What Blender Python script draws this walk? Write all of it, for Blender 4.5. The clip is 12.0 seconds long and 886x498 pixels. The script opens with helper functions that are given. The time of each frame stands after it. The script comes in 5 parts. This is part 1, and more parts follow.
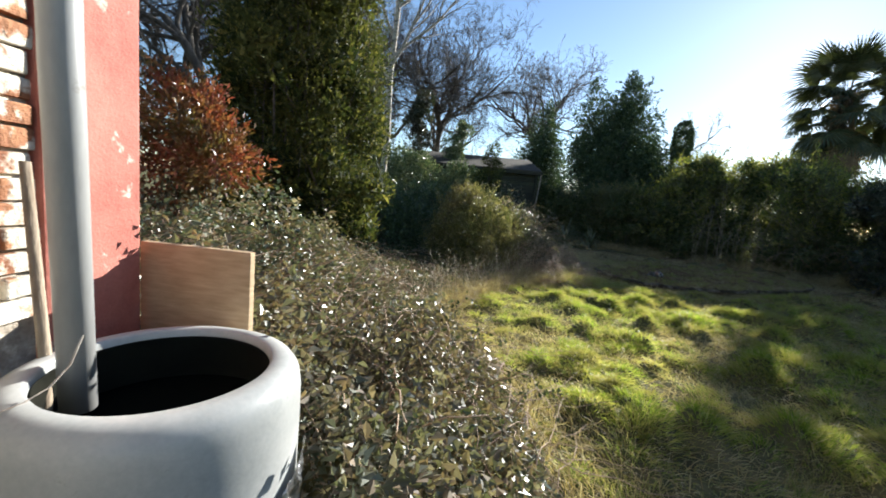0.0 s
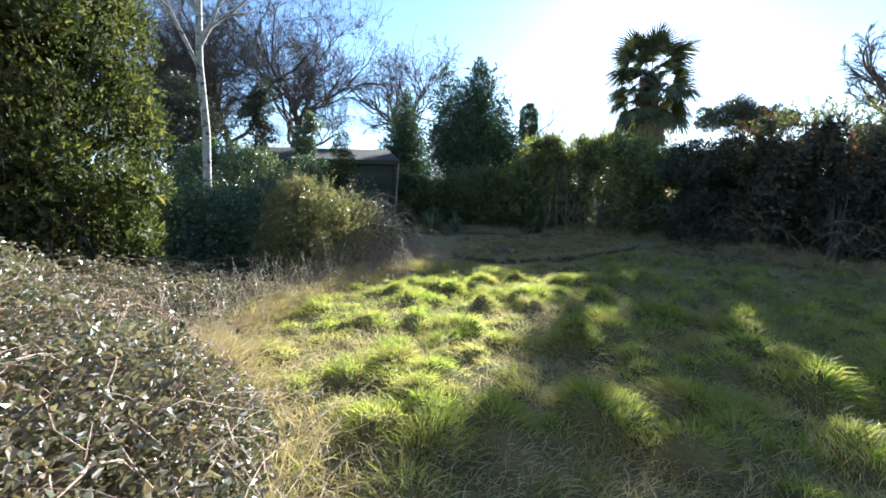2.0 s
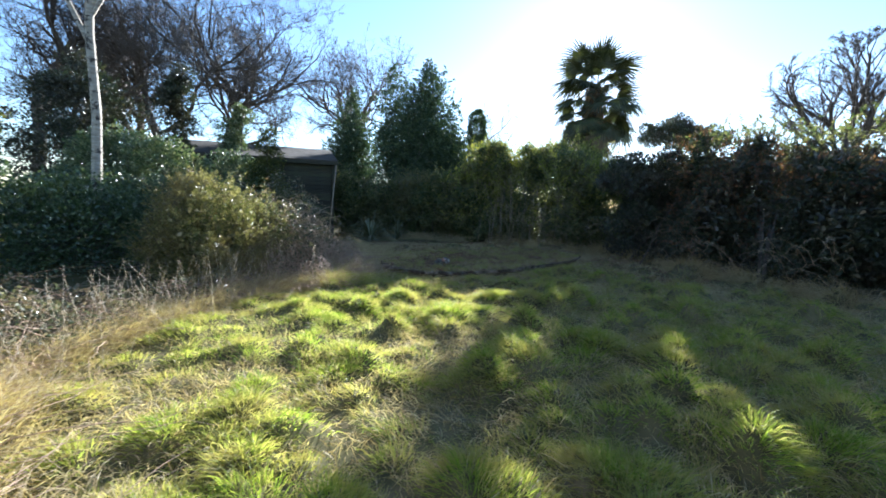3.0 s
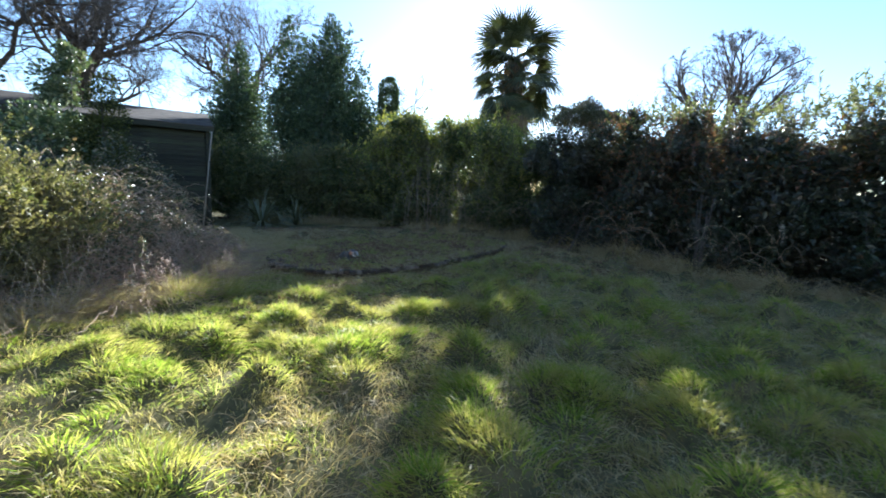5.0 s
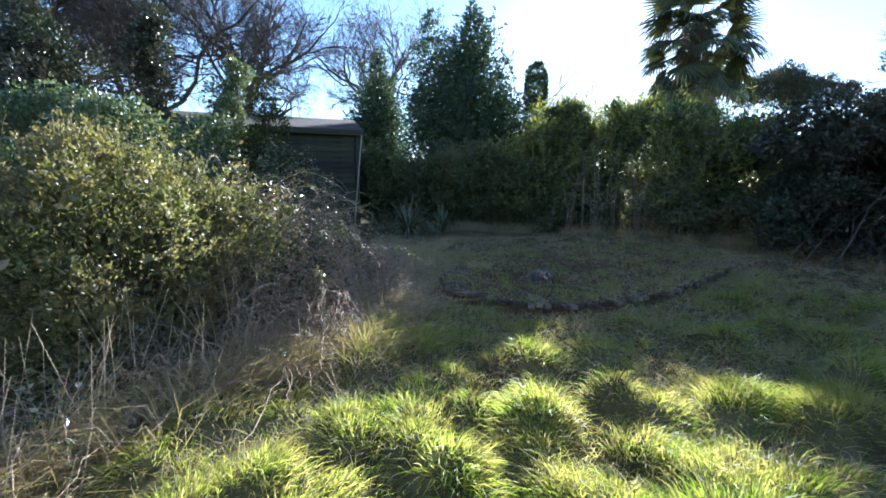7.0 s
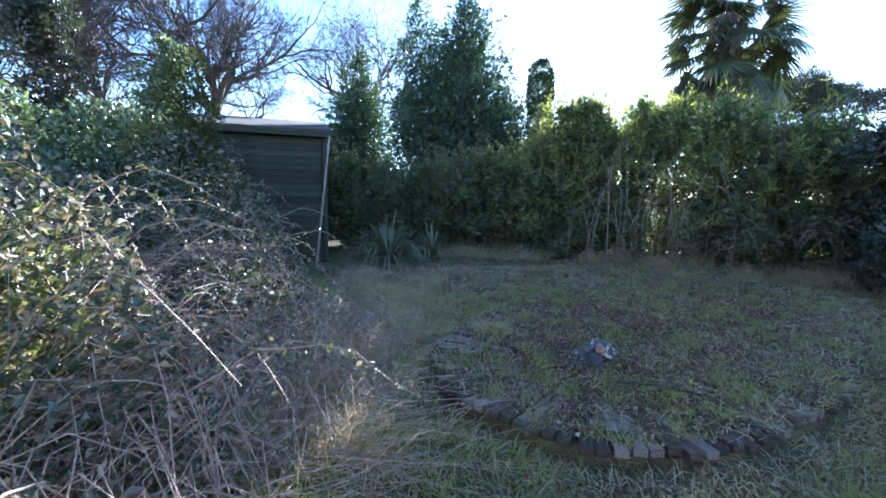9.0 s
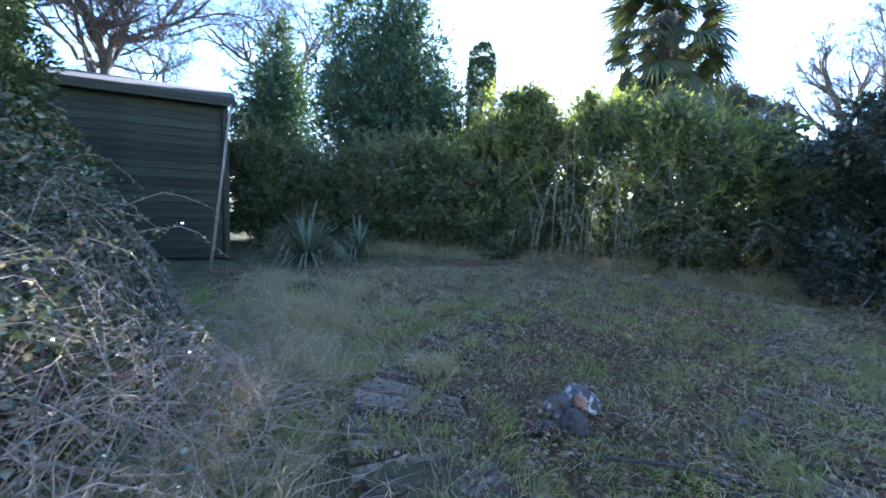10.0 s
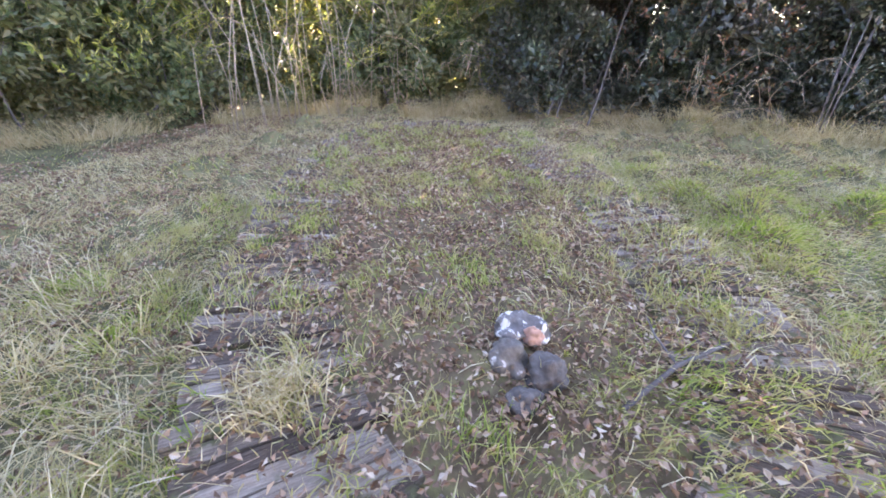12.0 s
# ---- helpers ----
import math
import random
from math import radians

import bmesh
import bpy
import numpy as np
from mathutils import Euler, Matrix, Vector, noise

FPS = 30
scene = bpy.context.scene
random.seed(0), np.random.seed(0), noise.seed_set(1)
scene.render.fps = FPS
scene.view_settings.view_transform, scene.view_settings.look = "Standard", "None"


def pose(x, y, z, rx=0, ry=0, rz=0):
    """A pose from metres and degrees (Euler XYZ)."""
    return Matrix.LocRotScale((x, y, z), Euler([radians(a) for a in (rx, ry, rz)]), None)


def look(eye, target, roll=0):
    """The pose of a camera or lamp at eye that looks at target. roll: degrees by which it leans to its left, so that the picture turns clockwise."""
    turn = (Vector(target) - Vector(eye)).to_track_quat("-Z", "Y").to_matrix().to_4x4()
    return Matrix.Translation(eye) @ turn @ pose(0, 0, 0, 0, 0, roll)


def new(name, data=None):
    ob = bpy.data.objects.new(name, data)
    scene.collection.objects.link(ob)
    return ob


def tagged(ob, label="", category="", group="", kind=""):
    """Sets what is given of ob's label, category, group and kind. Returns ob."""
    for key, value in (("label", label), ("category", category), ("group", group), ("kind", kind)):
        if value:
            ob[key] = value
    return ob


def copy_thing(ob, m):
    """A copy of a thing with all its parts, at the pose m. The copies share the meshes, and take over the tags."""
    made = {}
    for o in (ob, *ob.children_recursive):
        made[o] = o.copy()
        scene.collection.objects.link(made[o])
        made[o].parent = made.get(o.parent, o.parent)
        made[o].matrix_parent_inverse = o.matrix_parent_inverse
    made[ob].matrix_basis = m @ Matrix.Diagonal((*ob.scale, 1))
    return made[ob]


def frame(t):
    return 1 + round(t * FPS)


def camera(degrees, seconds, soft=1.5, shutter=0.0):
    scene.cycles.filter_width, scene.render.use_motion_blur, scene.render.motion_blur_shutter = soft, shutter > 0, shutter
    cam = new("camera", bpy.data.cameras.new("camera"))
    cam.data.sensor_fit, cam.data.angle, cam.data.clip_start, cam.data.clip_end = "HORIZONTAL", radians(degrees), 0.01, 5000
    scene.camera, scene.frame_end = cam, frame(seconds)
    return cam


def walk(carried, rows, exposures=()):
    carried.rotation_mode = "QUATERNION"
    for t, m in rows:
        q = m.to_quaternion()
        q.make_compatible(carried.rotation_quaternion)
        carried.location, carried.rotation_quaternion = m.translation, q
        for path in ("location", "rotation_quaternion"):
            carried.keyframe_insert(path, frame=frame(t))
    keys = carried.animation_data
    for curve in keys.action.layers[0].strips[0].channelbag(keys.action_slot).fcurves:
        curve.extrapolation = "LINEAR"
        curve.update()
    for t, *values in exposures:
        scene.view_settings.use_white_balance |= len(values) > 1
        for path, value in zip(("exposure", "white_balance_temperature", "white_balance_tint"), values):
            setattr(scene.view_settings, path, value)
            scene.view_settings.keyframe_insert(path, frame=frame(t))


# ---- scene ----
cam = camera(94.4, 12.0, soft=1.7, shutter=0.1)
EXPOSURES = [(0.0, 1.5, 6000, 10), (1.0, 2.1, 5500, 12), (5.5, 2.2, 5400, 12), (7.2, 2.35, 5200, 14), (9.0, 3.1, 4900, 18), (9.8, 3.25, 4900, 18), (10.4, 3.85, 5000, 18), (11.0, 4.6, 6200, 30), (11.5, 4.95, 6700, 38), (12.0, 5.15, 6800, 38)]
METRES, EYE, TILT, LEAN, TURN = 12.2, 1.5, 0.0, 0.0, 1.1
ROWS = [
    (0.0, 0.0, 0.0, 0.0, 0.72, -7.63, -5.37),
    (0.5, 0.0092, 0.0051, 0.0001, -12.11, -7.85, -1.25),
    (1.0, 0.0246, 0.0129, -0.0017, -19.89, -8.45, 0.04),
    (1.5, 0.0556, 0.0268, -0.0059, -19.42, -7.44, 0.08),
    (2.0, 0.0893, 0.0476, -0.0077, -15.12, -7.47, -0.11),
    (2.5, 0.1235, 0.0767, -0.0089, -14.77, -6.85, 0.09),
    (3.0, 0.1586, 0.0971, -0.0071, -20.94, -6.58, -2.07),
    (3.2, 0.1743, 0.1054, -0.0068, -25.32, -6.3, -2.89),
    (4.8, 0.2236, 0.2175, -0.0111, -37.5, -8.1, -3.28),
    (5.0, 0.2192, 0.2372, -0.0108, -33.19, -8.64, -2.94),
    (5.5, 0.2032, 0.2816, -0.0128, -23.51, -9.52, -2.19),
    (6.0, 0.1908, 0.3257, -0.01, -18.0, -9.65, -1.61),
    (6.5, 0.1867, 0.3779, -0.0133, -16.57, -9.44, -1.05),
    (7.0, 0.1911, 0.428, -0.0152, -17.68, -9.08, -0.57),
    (9.0, 0.2506, 0.6266, -0.0166, -19.36, -6.92, -0.98),
    (9.5, 0.2692, 0.6769, -0.0176, -19.74, -6.33, -2.09),
    (10.0, 0.2883, 0.7174, -0.0179, -28.53, -7.71, -3.09),
    (10.5, 0.306, 0.7542, -0.0191, -42.7, -15.21, -1.49),
    (11.0, 0.3222, 0.7917, -0.0225, -54.49, -26.32, 0.82),
    (11.5, 0.3276, 0.8237, -0.0263, -69.03, -32.59, 0.67),
    (12.0, 0.3299, 0.8584, -0.0225, -72.99, -27.96, -0.56),
]
walk(cam, [(t, pose(0, 0, EYE, TILT, LEAN, TURN) @ pose(METRES * x, METRES * y, METRES * z, 90 + pitch, roll, yaw)) for t, x, y, z, yaw, pitch, roll in ROWS], EXPOSURES)

# ---------------------------------------------------------------- light
SUN_AZ, SUN_EL = 37.9, 19.7
world = bpy.data.worlds.new("world")
scene.world = world
world.use_nodes = True
wt = world.node_tree
sky = wt.nodes.new("ShaderNodeTexSky")
sky.sky_type = "NISHITA"
sky.sun_disc = False
sky.sun_elevation, sky.sun_rotation = radians(SUN_EL), radians(SUN_AZ)
sky.air_density, sky.dust_density, sky.ozone_density = 1.0, 0.12, 1.7
wt.nodes["Background"].inputs["Strength"].default_value = 0.062
wt.links.new(sky.outputs[0], wt.nodes["Background"].inputs["Color"])
sun_data = bpy.data.lights.new("sun", "SUN")
sun_data.energy, sun_data.angle, sun_data.color = 5.0, radians(0.6), (1.0, 0.94, 0.82)
sun = new("sun", sun_data)
sd = Vector((math.sin(radians(SUN_AZ)) * math.cos(radians(SUN_EL)), math.cos(radians(SUN_AZ)) * math.cos(radians(SUN_EL)), math.sin(radians(SUN_EL))))
sun.matrix_world = look(tuple(sd * 60), (0, 0, 0))

# ---------------------------------------------------------------- materials


def ramp_of(nt, stops):
    r = nt.nodes.new("ShaderNodeValToRGB")
    el = r.color_ramp.elements
    while len(el) < len(stops):
        el.new(0.5)
    for e, (p, c) in zip(el, stops):
        e.position, e.color = p, (*c, 1)
    return r


def coords(nt, scale):
    c = nt.nodes.new("ShaderNodeTexCoord")
    m = nt.nodes.new("ShaderNodeMapping")
    m.inputs["Scale"].default_value = scale
    nt.links.new(c.outputs["Object"], m.inputs["Vector"])
    return m


def noise_node(nt, vec, scale, detail=5.0, rough=0.6):
    n = nt.nodes.new("ShaderNodeTexNoise")
    n.inputs["Scale"].default_value, n.inputs["Detail"].default_value, n.inputs["Roughness"].default_value = scale, detail, rough
    nt.links.new(vec.outputs[0], n.inputs["Vector"])
    return n


def mix_col(nt, fac, a, b, mode="MIX"):
    m = nt.nodes.new("ShaderNodeMix")
    m.data_type, m.blend_type = "RGBA", mode
    for sock, v in ((m.inputs[0], fac), (m.inputs[6], a), (m.inputs[7], b)):
        if isinstance(v, bpy.types.NodeSocket):
            nt.links.new(v, sock)
        elif isinstance(v, tuple):
            sock.default_value = (*v, 1)
        else:
            sock.default_value = v
    return m.outputs[2]


def leaf_mat(name, stops, rough=0.45, through_light=0.4, spec=0.5, patch=None):
    """Leaves: colour varies leaf by leaf and in larger patches; light passes through."""
    m = bpy.data.materials.new(name)
    m.use_nodes = True
    nt = m.node_tree
    b = nt.nodes["Principled BSDF"]
    g = nt.nodes.new("ShaderNodeNewGeometry")
    r = ramp_of(nt, stops)
    nt.links.new(g.outputs["Random Per Island"], r.inputs[0])
    col = r.outputs[0]
    if patch:
        n = noise_node(nt, coords(nt, (1, 1, 1)), patch[0], 3)
        k = ramp_of(nt, [(0.42, (0, 0, 0)), (0.62, (1, 1, 1))])
        nt.links.new(n.outputs[0], k.inputs[0])
        col = mix_col(nt, k.outputs[0], col, mix_col(nt, 0.7, col, patch[1]))
    nt.links.new(col, b.inputs["Base Color"])
    b.inputs["Roughness"].default_value, b.inputs["Specular IOR Level"].default_value = rough, spec
    t = nt.nodes.new("ShaderNodeBsdfTranslucent")
    nt.links.new(mix_col(nt, 1.0, col, (1.0, 1.0, 0.55), "MULTIPLY"), t.inputs["Color"])
    mx = nt.nodes.new("ShaderNodeMixShader")
    mx.inputs[0].default_value = through_light
    nt.links.new(b.outputs[0], mx.inputs[1])
    nt.links.new(t.outputs[0], mx.inputs[2])
    nt.links.new(mx.outputs[0], nt.nodes["Material Output"].inputs[0])
    return m


def rough_mat(name, stops, scale=8.0, stretch=(1, 1, 1), rough=0.85, bump=0.4, stain=None, fine=60.0, metal=0.0, per_piece=0.0, spec=0.4, across=False):
    """Solid surfaces: colours by noise at two scales, relief, optional stains."""
    m = bpy.data.materials.new(name)
    m.use_nodes = True
    nt = m.node_tree
    b = nt.nodes["Principled BSDF"]
    v = coords(nt, stretch)
    n1, n2 = noise_node(nt, v, scale), noise_node(nt, v, fine, 3)
    r = ramp_of(nt, stops)
    add = nt.nodes.new("ShaderNodeMath")
    add.operation = "MULTIPLY_ADD"
    nt.links.new(n2.outputs[0], add.inputs[0])
    add.inputs[1].default_value = 0.35
    sub = nt.nodes.new("ShaderNodeMath")
    sub.operation = "SUBTRACT"
    nt.links.new(n1.outputs[0], sub.inputs[0])
    sub.inputs[1].default_value = 0.175
    nt.links.new(sub.outputs[0], add.inputs[2])
    fac = add.outputs[0]
    if per_piece:
        oi = nt.nodes.new("ShaderNodeObjectInfo")
        pm = nt.nodes.new("ShaderNodeMath")
        pm.operation = "MULTIPLY_ADD"
        nt.links.new(oi.outputs["Random"], pm.inputs[0])
        pm.inputs[1].default_value = per_piece
        nt.links.new(fac, pm.inputs[2])
        sb = nt.nodes.new("ShaderNodeMath")
        sb.operation = "SUBTRACT"
        nt.links.new(pm.outputs[0], sb.inputs[0])
        sb.inputs[1].default_value = per_piece / 2
        fac = sb.outputs[0]
    nt.links.new(fac, r.inputs[0])
    col = r.outputs[0]
    if stain:
        n3 = noise_node(nt, nt.nodes.new("ShaderNodeNewGeometry") if across else coords(nt, (1, 1, 1)), stain[0], 6, 0.65)
        k = ramp_of(nt, [(stain[2], (0, 0, 0)), (stain[2] + 0.05, (1, 1, 1))])
        nt.links.new(n3.outputs[0], k.inputs[0])
        col = mix_col(nt, k.outputs[0], col, stain[1])
    nt.links.new(col, b.inputs["Base Color"])
    b.inputs["Roughness"].default_value, b.inputs["Metallic"].default_value = rough, metal
    b.inputs["Specular IOR Level"].default_value = spec
    bp = nt.nodes.new("ShaderNodeBump")
    bp.inputs["Strength"].default_value, bp.inputs["Distance"].default_value = bump, 0.02
    nt.links.new(add.outputs[0], bp.inputs["Height"])
    nt.links.new(bp.outputs[0], b.inputs["Normal"])
    return m


M_GRASS = leaf_mat("meadow_grass", [(0, (0.15, 0.23, 0.04)), (0.35, (0.27, 0.35, 0.07)), (0.65, (0.42, 0.42, 0.14)), (1, (0.58, 0.5, 0.3))], 0.5, 0.62, 0.3, (2.1, (0.46, 0.37, 0.2)))
M_TUSSOCK = leaf_mat("tussock_blade", [(0, (0.14, 0.24, 0.03)), (0.4, (0.28, 0.39, 0.05)), (0.75, (0.42, 0.46, 0.1)), (1, (0.58, 0.5, 0.27))], 0.45, 0.7, 0.35, (1.7, (0.46, 0.38, 0.17)))
M_DRY = leaf_mat("dry_grass", [(0, (0.36, 0.27, 0.14)), (0.6, (0.53, 0.43, 0.25)), (1, (0.66, 0.57, 0.38))], 0.55, 0.45, 0.25)
M_STALK = leaf_mat("bleached_stalk", [(0, (0.34, 0.26, 0.16)), (1, (0.66, 0.58, 0.44))], 0.6, 0.15, 0.3)
M_BRAMBLE = leaf_mat("bramble_leaf", [(0, (0.07, 0.1, 0.055)), (0.5, (0.145, 0.18, 0.11)), (0.68, (0.2, 0.15, 0.095)), (0.85, (0.3, 0.22, 0.15)), (1, (0.46, 0.46, 0.38))], 0.36, 0.32, 0.75, (0.8, (0.21, 0.17, 0.115)))
M_DARKBRAMBLE = leaf_mat("dark_bramble_leaf", [(0, (0.05, 0.065, 0.03)), (0.55, (0.1, 0.115, 0.055)), (0.8, (0.22, 0.15, 0.09)), (1, (0.42, 0.36, 0.26))], 0.4, 0.25, 0.5)
M_CANE = rough_mat("bramble_cane", [(0.3, (0.24, 0.15, 0.1)), (0.7, (0.52, 0.38, 0.26))], 20, rough=0.7)
M_DEADLEAF = leaf_mat("dead_leaf", [(0, (0.1, 0.055, 0.03)), (0.5, (0.22, 0.125, 0.07)), (0.85, (0.34, 0.22, 0.13)), (1, (0.5, 0.4, 0.28))], 0.6, 0.2, 0.3)
M_RED = leaf_mat("red_leaf", [(0, (0.16, 0.035, 0.02)), (0.6, (0.3, 0.075, 0.05)), (1, (0.34, 0.17, 0.08))], 0.35, 0.35, 0.6, (1.6, (0.08, 0.12, 0.03)))
M_CYPRESS = leaf_mat("cypress_spray", [(0, (0.02, 0.034, 0.014)), (0.5, (0.042, 0.06, 0.02)), (0.8, (0.12, 0.13, 0.04)), (1, (0.32, 0.29, 0.1))], 0.6, 0.4, 0.2, (1.3, (0.12, 0.13, 0.04)))
M_GOLD = leaf_mat("golden_bush_leaf", [(0, (0.085, 0.11, 0.035)), (0.5, (0.175, 0.188, 0.072)), (0.85, (0.31, 0.285, 0.13)), (1, (0.5, 0.44, 0.28))], 0.4, 0.42, 0.45, (1.1, (0.27, 0.22, 0.11)))
M_IVY = leaf_mat("ivy_leaf", [(0, (0.035, 0.065, 0.028)), (0.7, (0.07, 0.11, 0.042)), (1, (0.16, 0.2, 0.085))], 0.28, 0.25, 0.75)
M_PALEIVY = leaf_mat("pale_ivy_leaf", [(0, (0.0675, 0.112, 0.045)), (0.6, (0.135, 0.18, 0.0825)), (1, (0.3, 0.315, 0.18))], 0.32, 0.25, 0.7)
M_CONIFER = leaf_mat("dark_conifer_spray", [(0, (0.03, 0.055, 0.028)), (0.7, (0.06, 0.095, 0.045)), (1, (0.13, 0.17, 0.08))], 0.5, 0.25, 0.45)
M_HEDGE = leaf_mat("hedge_leaf", [(0, (0.06, 0.09, 0.038)), (0.5, (0.11, 0.15, 0.06)), (0.85, (0.2, 0.215, 0.085)), (1, (0.34, 0.3, 0.16))], 0.38, 0.5, 0.6, (0.7, (0.2, 0.18, 0.09)))
M_YELLOW = leaf_mat("bamboo_leaf", [(0, (0.126, 0.168, 0.028)), (0.6, (0.28, 0.308, 0.07)), (1, (0.504, 0.448, 0.14))], 0.45, 0.5, 0.4)
M_LAUREL = leaf_mat("laurel_leaf", [(0, (0.02, 0.034, 0.018)), (0.7, (0.04, 0.058, 0.028)), (0.92, (0.085, 0.095, 0.048)), (1, (0.17, 0.12, 0.075))], 0.3, 0.2, 0.6, (0.8, (0.07, 0.055, 0.038)))
M_BROWNLEAF = leaf_mat("russet_leaf", [(0, (0.09, 0.105, 0.0375)), (0.5, (0.15, 0.08, 0.045)), (1, (0.28, 0.14, 0.085))], 0.4, 0.3, 0.5)
M_PALM = leaf_mat("palm_frond", [(0, (0.035, 0.05, 0.022)), (1, (0.085, 0.095, 0.04))], 0.4, 0.2, 0.6)
M_PALMDEAD = leaf_mat("dead_palm_frond", [(0, (0.12, 0.085, 0.05)), (1, (0.28, 0.2, 0.12))], 0.7, 0.2, 0.3)
M_SWORD = leaf_mat("sword_leaf", [(0, (0.075, 0.095, 0.045)), (0.6, (0.16, 0.17, 0.085)), (1, (0.44, 0.4, 0.25))], 0.35, 0.25, 0.6)
M_BARK = rough_mat("grey_brown_bark", [(0.3, (0.045, 0.035, 0.028)), (0.7, (0.125, 0.105, 0.085))], 6, (1, 1, 0.35), bump=0.8)
M_TWIG = rough_mat("twig_bark", [(0.3, (0.06, 0.05, 0.042)), (0.7, (0.15, 0.13, 0.115))], 9, bump=0.3)
M_BIRCH = rough_mat("birch_bark", [(0.3, (0.24, 0.2, 0.15)), (0.65, (0.5, 0.45, 0.37))], 5, (1, 1, 3), bump=0.5, stain=(5.0, (0.06, 0.05, 0.042), 0.55))
M_SOIL = rough_mat("meadow_soil", [(0.3, (0.065, 0.055, 0.03)), (0.5, (0.12, 0.112, 0.05)), (0.75, (0.2, 0.16, 0.085))], 3.0, bump=0.5, fine=25, spec=0.06, rough=0.97)
M_MOSS = rough_mat("mossy_soil", [(0.3, (0.06, 0.04, 0.022)), (0.5, (0.12, 0.085, 0.045)), (0.75, (0.18, 0.16, 0.06))], 4.0, bump=0.7, fine=30, spec=0.1, rough=0.95)
M_DECKWOOD = rough_mat("weathered_timber", [(0.25, (0.07, 0.05, 0.034)), (0.5, (0.16, 0.12, 0.085)), (0.8, (0.33, 0.265, 0.19))], 7, (1, 12, 12), bump=0.7, per_piece=0.5, stain=(3.0, (0.1, 0.095, 0.04), 0.54), across=True, spec=0.15)
M_RENDER = rough_mat("red_render", [(0.25, (0.3, 0.09, 0.065)), (0.7, (0.5, 0.18, 0.135))], 3.5, bump=0.5, fine=90, stain=(4.2, (0.62, 0.54, 0.45), 0.62))
M_BRICK = rough_mat("flaking_brick", [(0.3, (0.22, 0.085, 0.04)), (0.7, (0.4, 0.19, 0.09))], 10, bump=0.9, per_piece=0.3, stain=(5.0, (0.62, 0.56, 0.46), 0.43), across=True)
M_MORTAR = rough_mat("old_mortar", [(0.3, (0.2, 0.16, 0.12)), (0.7, (0.42, 0.37, 0.3))], 14, bump=0.8, stain=(4.0, (0.55, 0.49, 0.4), 0.5), across=True)
M_PIPE = rough_mat("grey_plastic_pipe", [(0.3, (0.3, 0.3, 0.29)), (0.7, (0.4, 0.4, 0.39))], 3, (1, 1, 0.3), rough=0.42, bump=0.05, stain=(5, (0.22, 0.2, 0.17), 0.62))
M_BUTT = rough_mat("white_plastic", [(0.3, (0.29, 0.3, 0.29)), (0.7, (0.43, 0.43, 0.41))], 3, rough=0.36, bump=0.06, stain=(3.5, (0.22, 0.23, 0.18), 0.62))
# near-black colour holds the shade inside the butt; also used for the bung
M_INSIDE = rough_mat("near_black_plastic", [(0.3, (0.008, 0.009, 0.007)), (0.7, (0.022, 0.022, 0.015))], 6, rough=0.5, bump=0.1)
M_PLY = rough_mat("pale_timber_board", [(0.3, (0.36, 0.25, 0.14)), (0.7, (0.5, 0.37, 0.23))], 4, (2, 2, 12), bump=0.2, stain=(6, (0.1, 0.08, 0.06), 0.7))
M_STICK = rough_mat("grey_stick", [(0.3, (0.2, 0.15, 0.1)), (0.7, (0.42, 0.34, 0.25))], 8, (2, 2, 0.4), bump=0.5)
M_WIRE = rough_mat("old_wire", [(0.3, (0.25, 0.2, 0.16)), (0.7, (0.5, 0.45, 0.38))], 20, rough=0.5)
M_FOIL = rough_mat("crinkled_foil", [(0.3, (0.55, 0.56, 0.58)), (0.7, (0.8, 0.8, 0.82))], 25, rough=0.22, bump=1.0, fine=40, metal=0.9)
M_SHEDWOOD = rough_mat("mossy_shed_board", [(0.3, (0.022, 0.022, 0.014)), (0.6, (0.05, 0.047, 0.028)), (0.8, (0.065, 0.08, 0.035))], 4, (0.6, 4, 9), bump=0.5, per_piece=0.3)
M_FELT = rough_mat("roofing_felt", [(0.3, (0.045, 0.038, 0.03)), (0.7, (0.1, 0.085, 0.065))], 3, bump=0.5, spec=0.15, rough=0.95)
M_STONE = rough_mat("lichened_stone", [(0.3, (0.06, 0.052, 0.044)), (0.7, (0.17, 0.15, 0.125))], 9, bump=0.9, stain=(18, (0.52, 0.48, 0.4), 0.51))
M_GREYSTONE = rough_mat("grey_stone", [(0.3, (0.062, 0.052, 0.04)), (0.7, (0.17, 0.145, 0.112))], 12, bump=0.9, stain=(11, (0.42, 0.39, 0.33), 0.61))
M_DARKSTONE = rough_mat("dark_stone", [(0.3, (0.046, 0.038, 0.03)), (0.7, (0.12, 0.1, 0.078))], 12, bump=0.9)
M_TERRA = rough_mat("terracotta", [(0.3, (0.26, 0.14, 0.09)), (0.7, (0.38, 0.22, 0.15))], 9, bump=0.4)
m = bpy.data.materials.new("butt_water")
m.use_nodes = True
M_WATER = m
wb = m.node_tree.nodes["Principled BSDF"]
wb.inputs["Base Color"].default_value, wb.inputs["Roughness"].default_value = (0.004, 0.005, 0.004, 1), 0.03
wb.inputs["Specular IOR Level"].default_value = 0.06

# ---------------------------------------------------------------- mesh tools
RNG = np.random.default_rng(7)


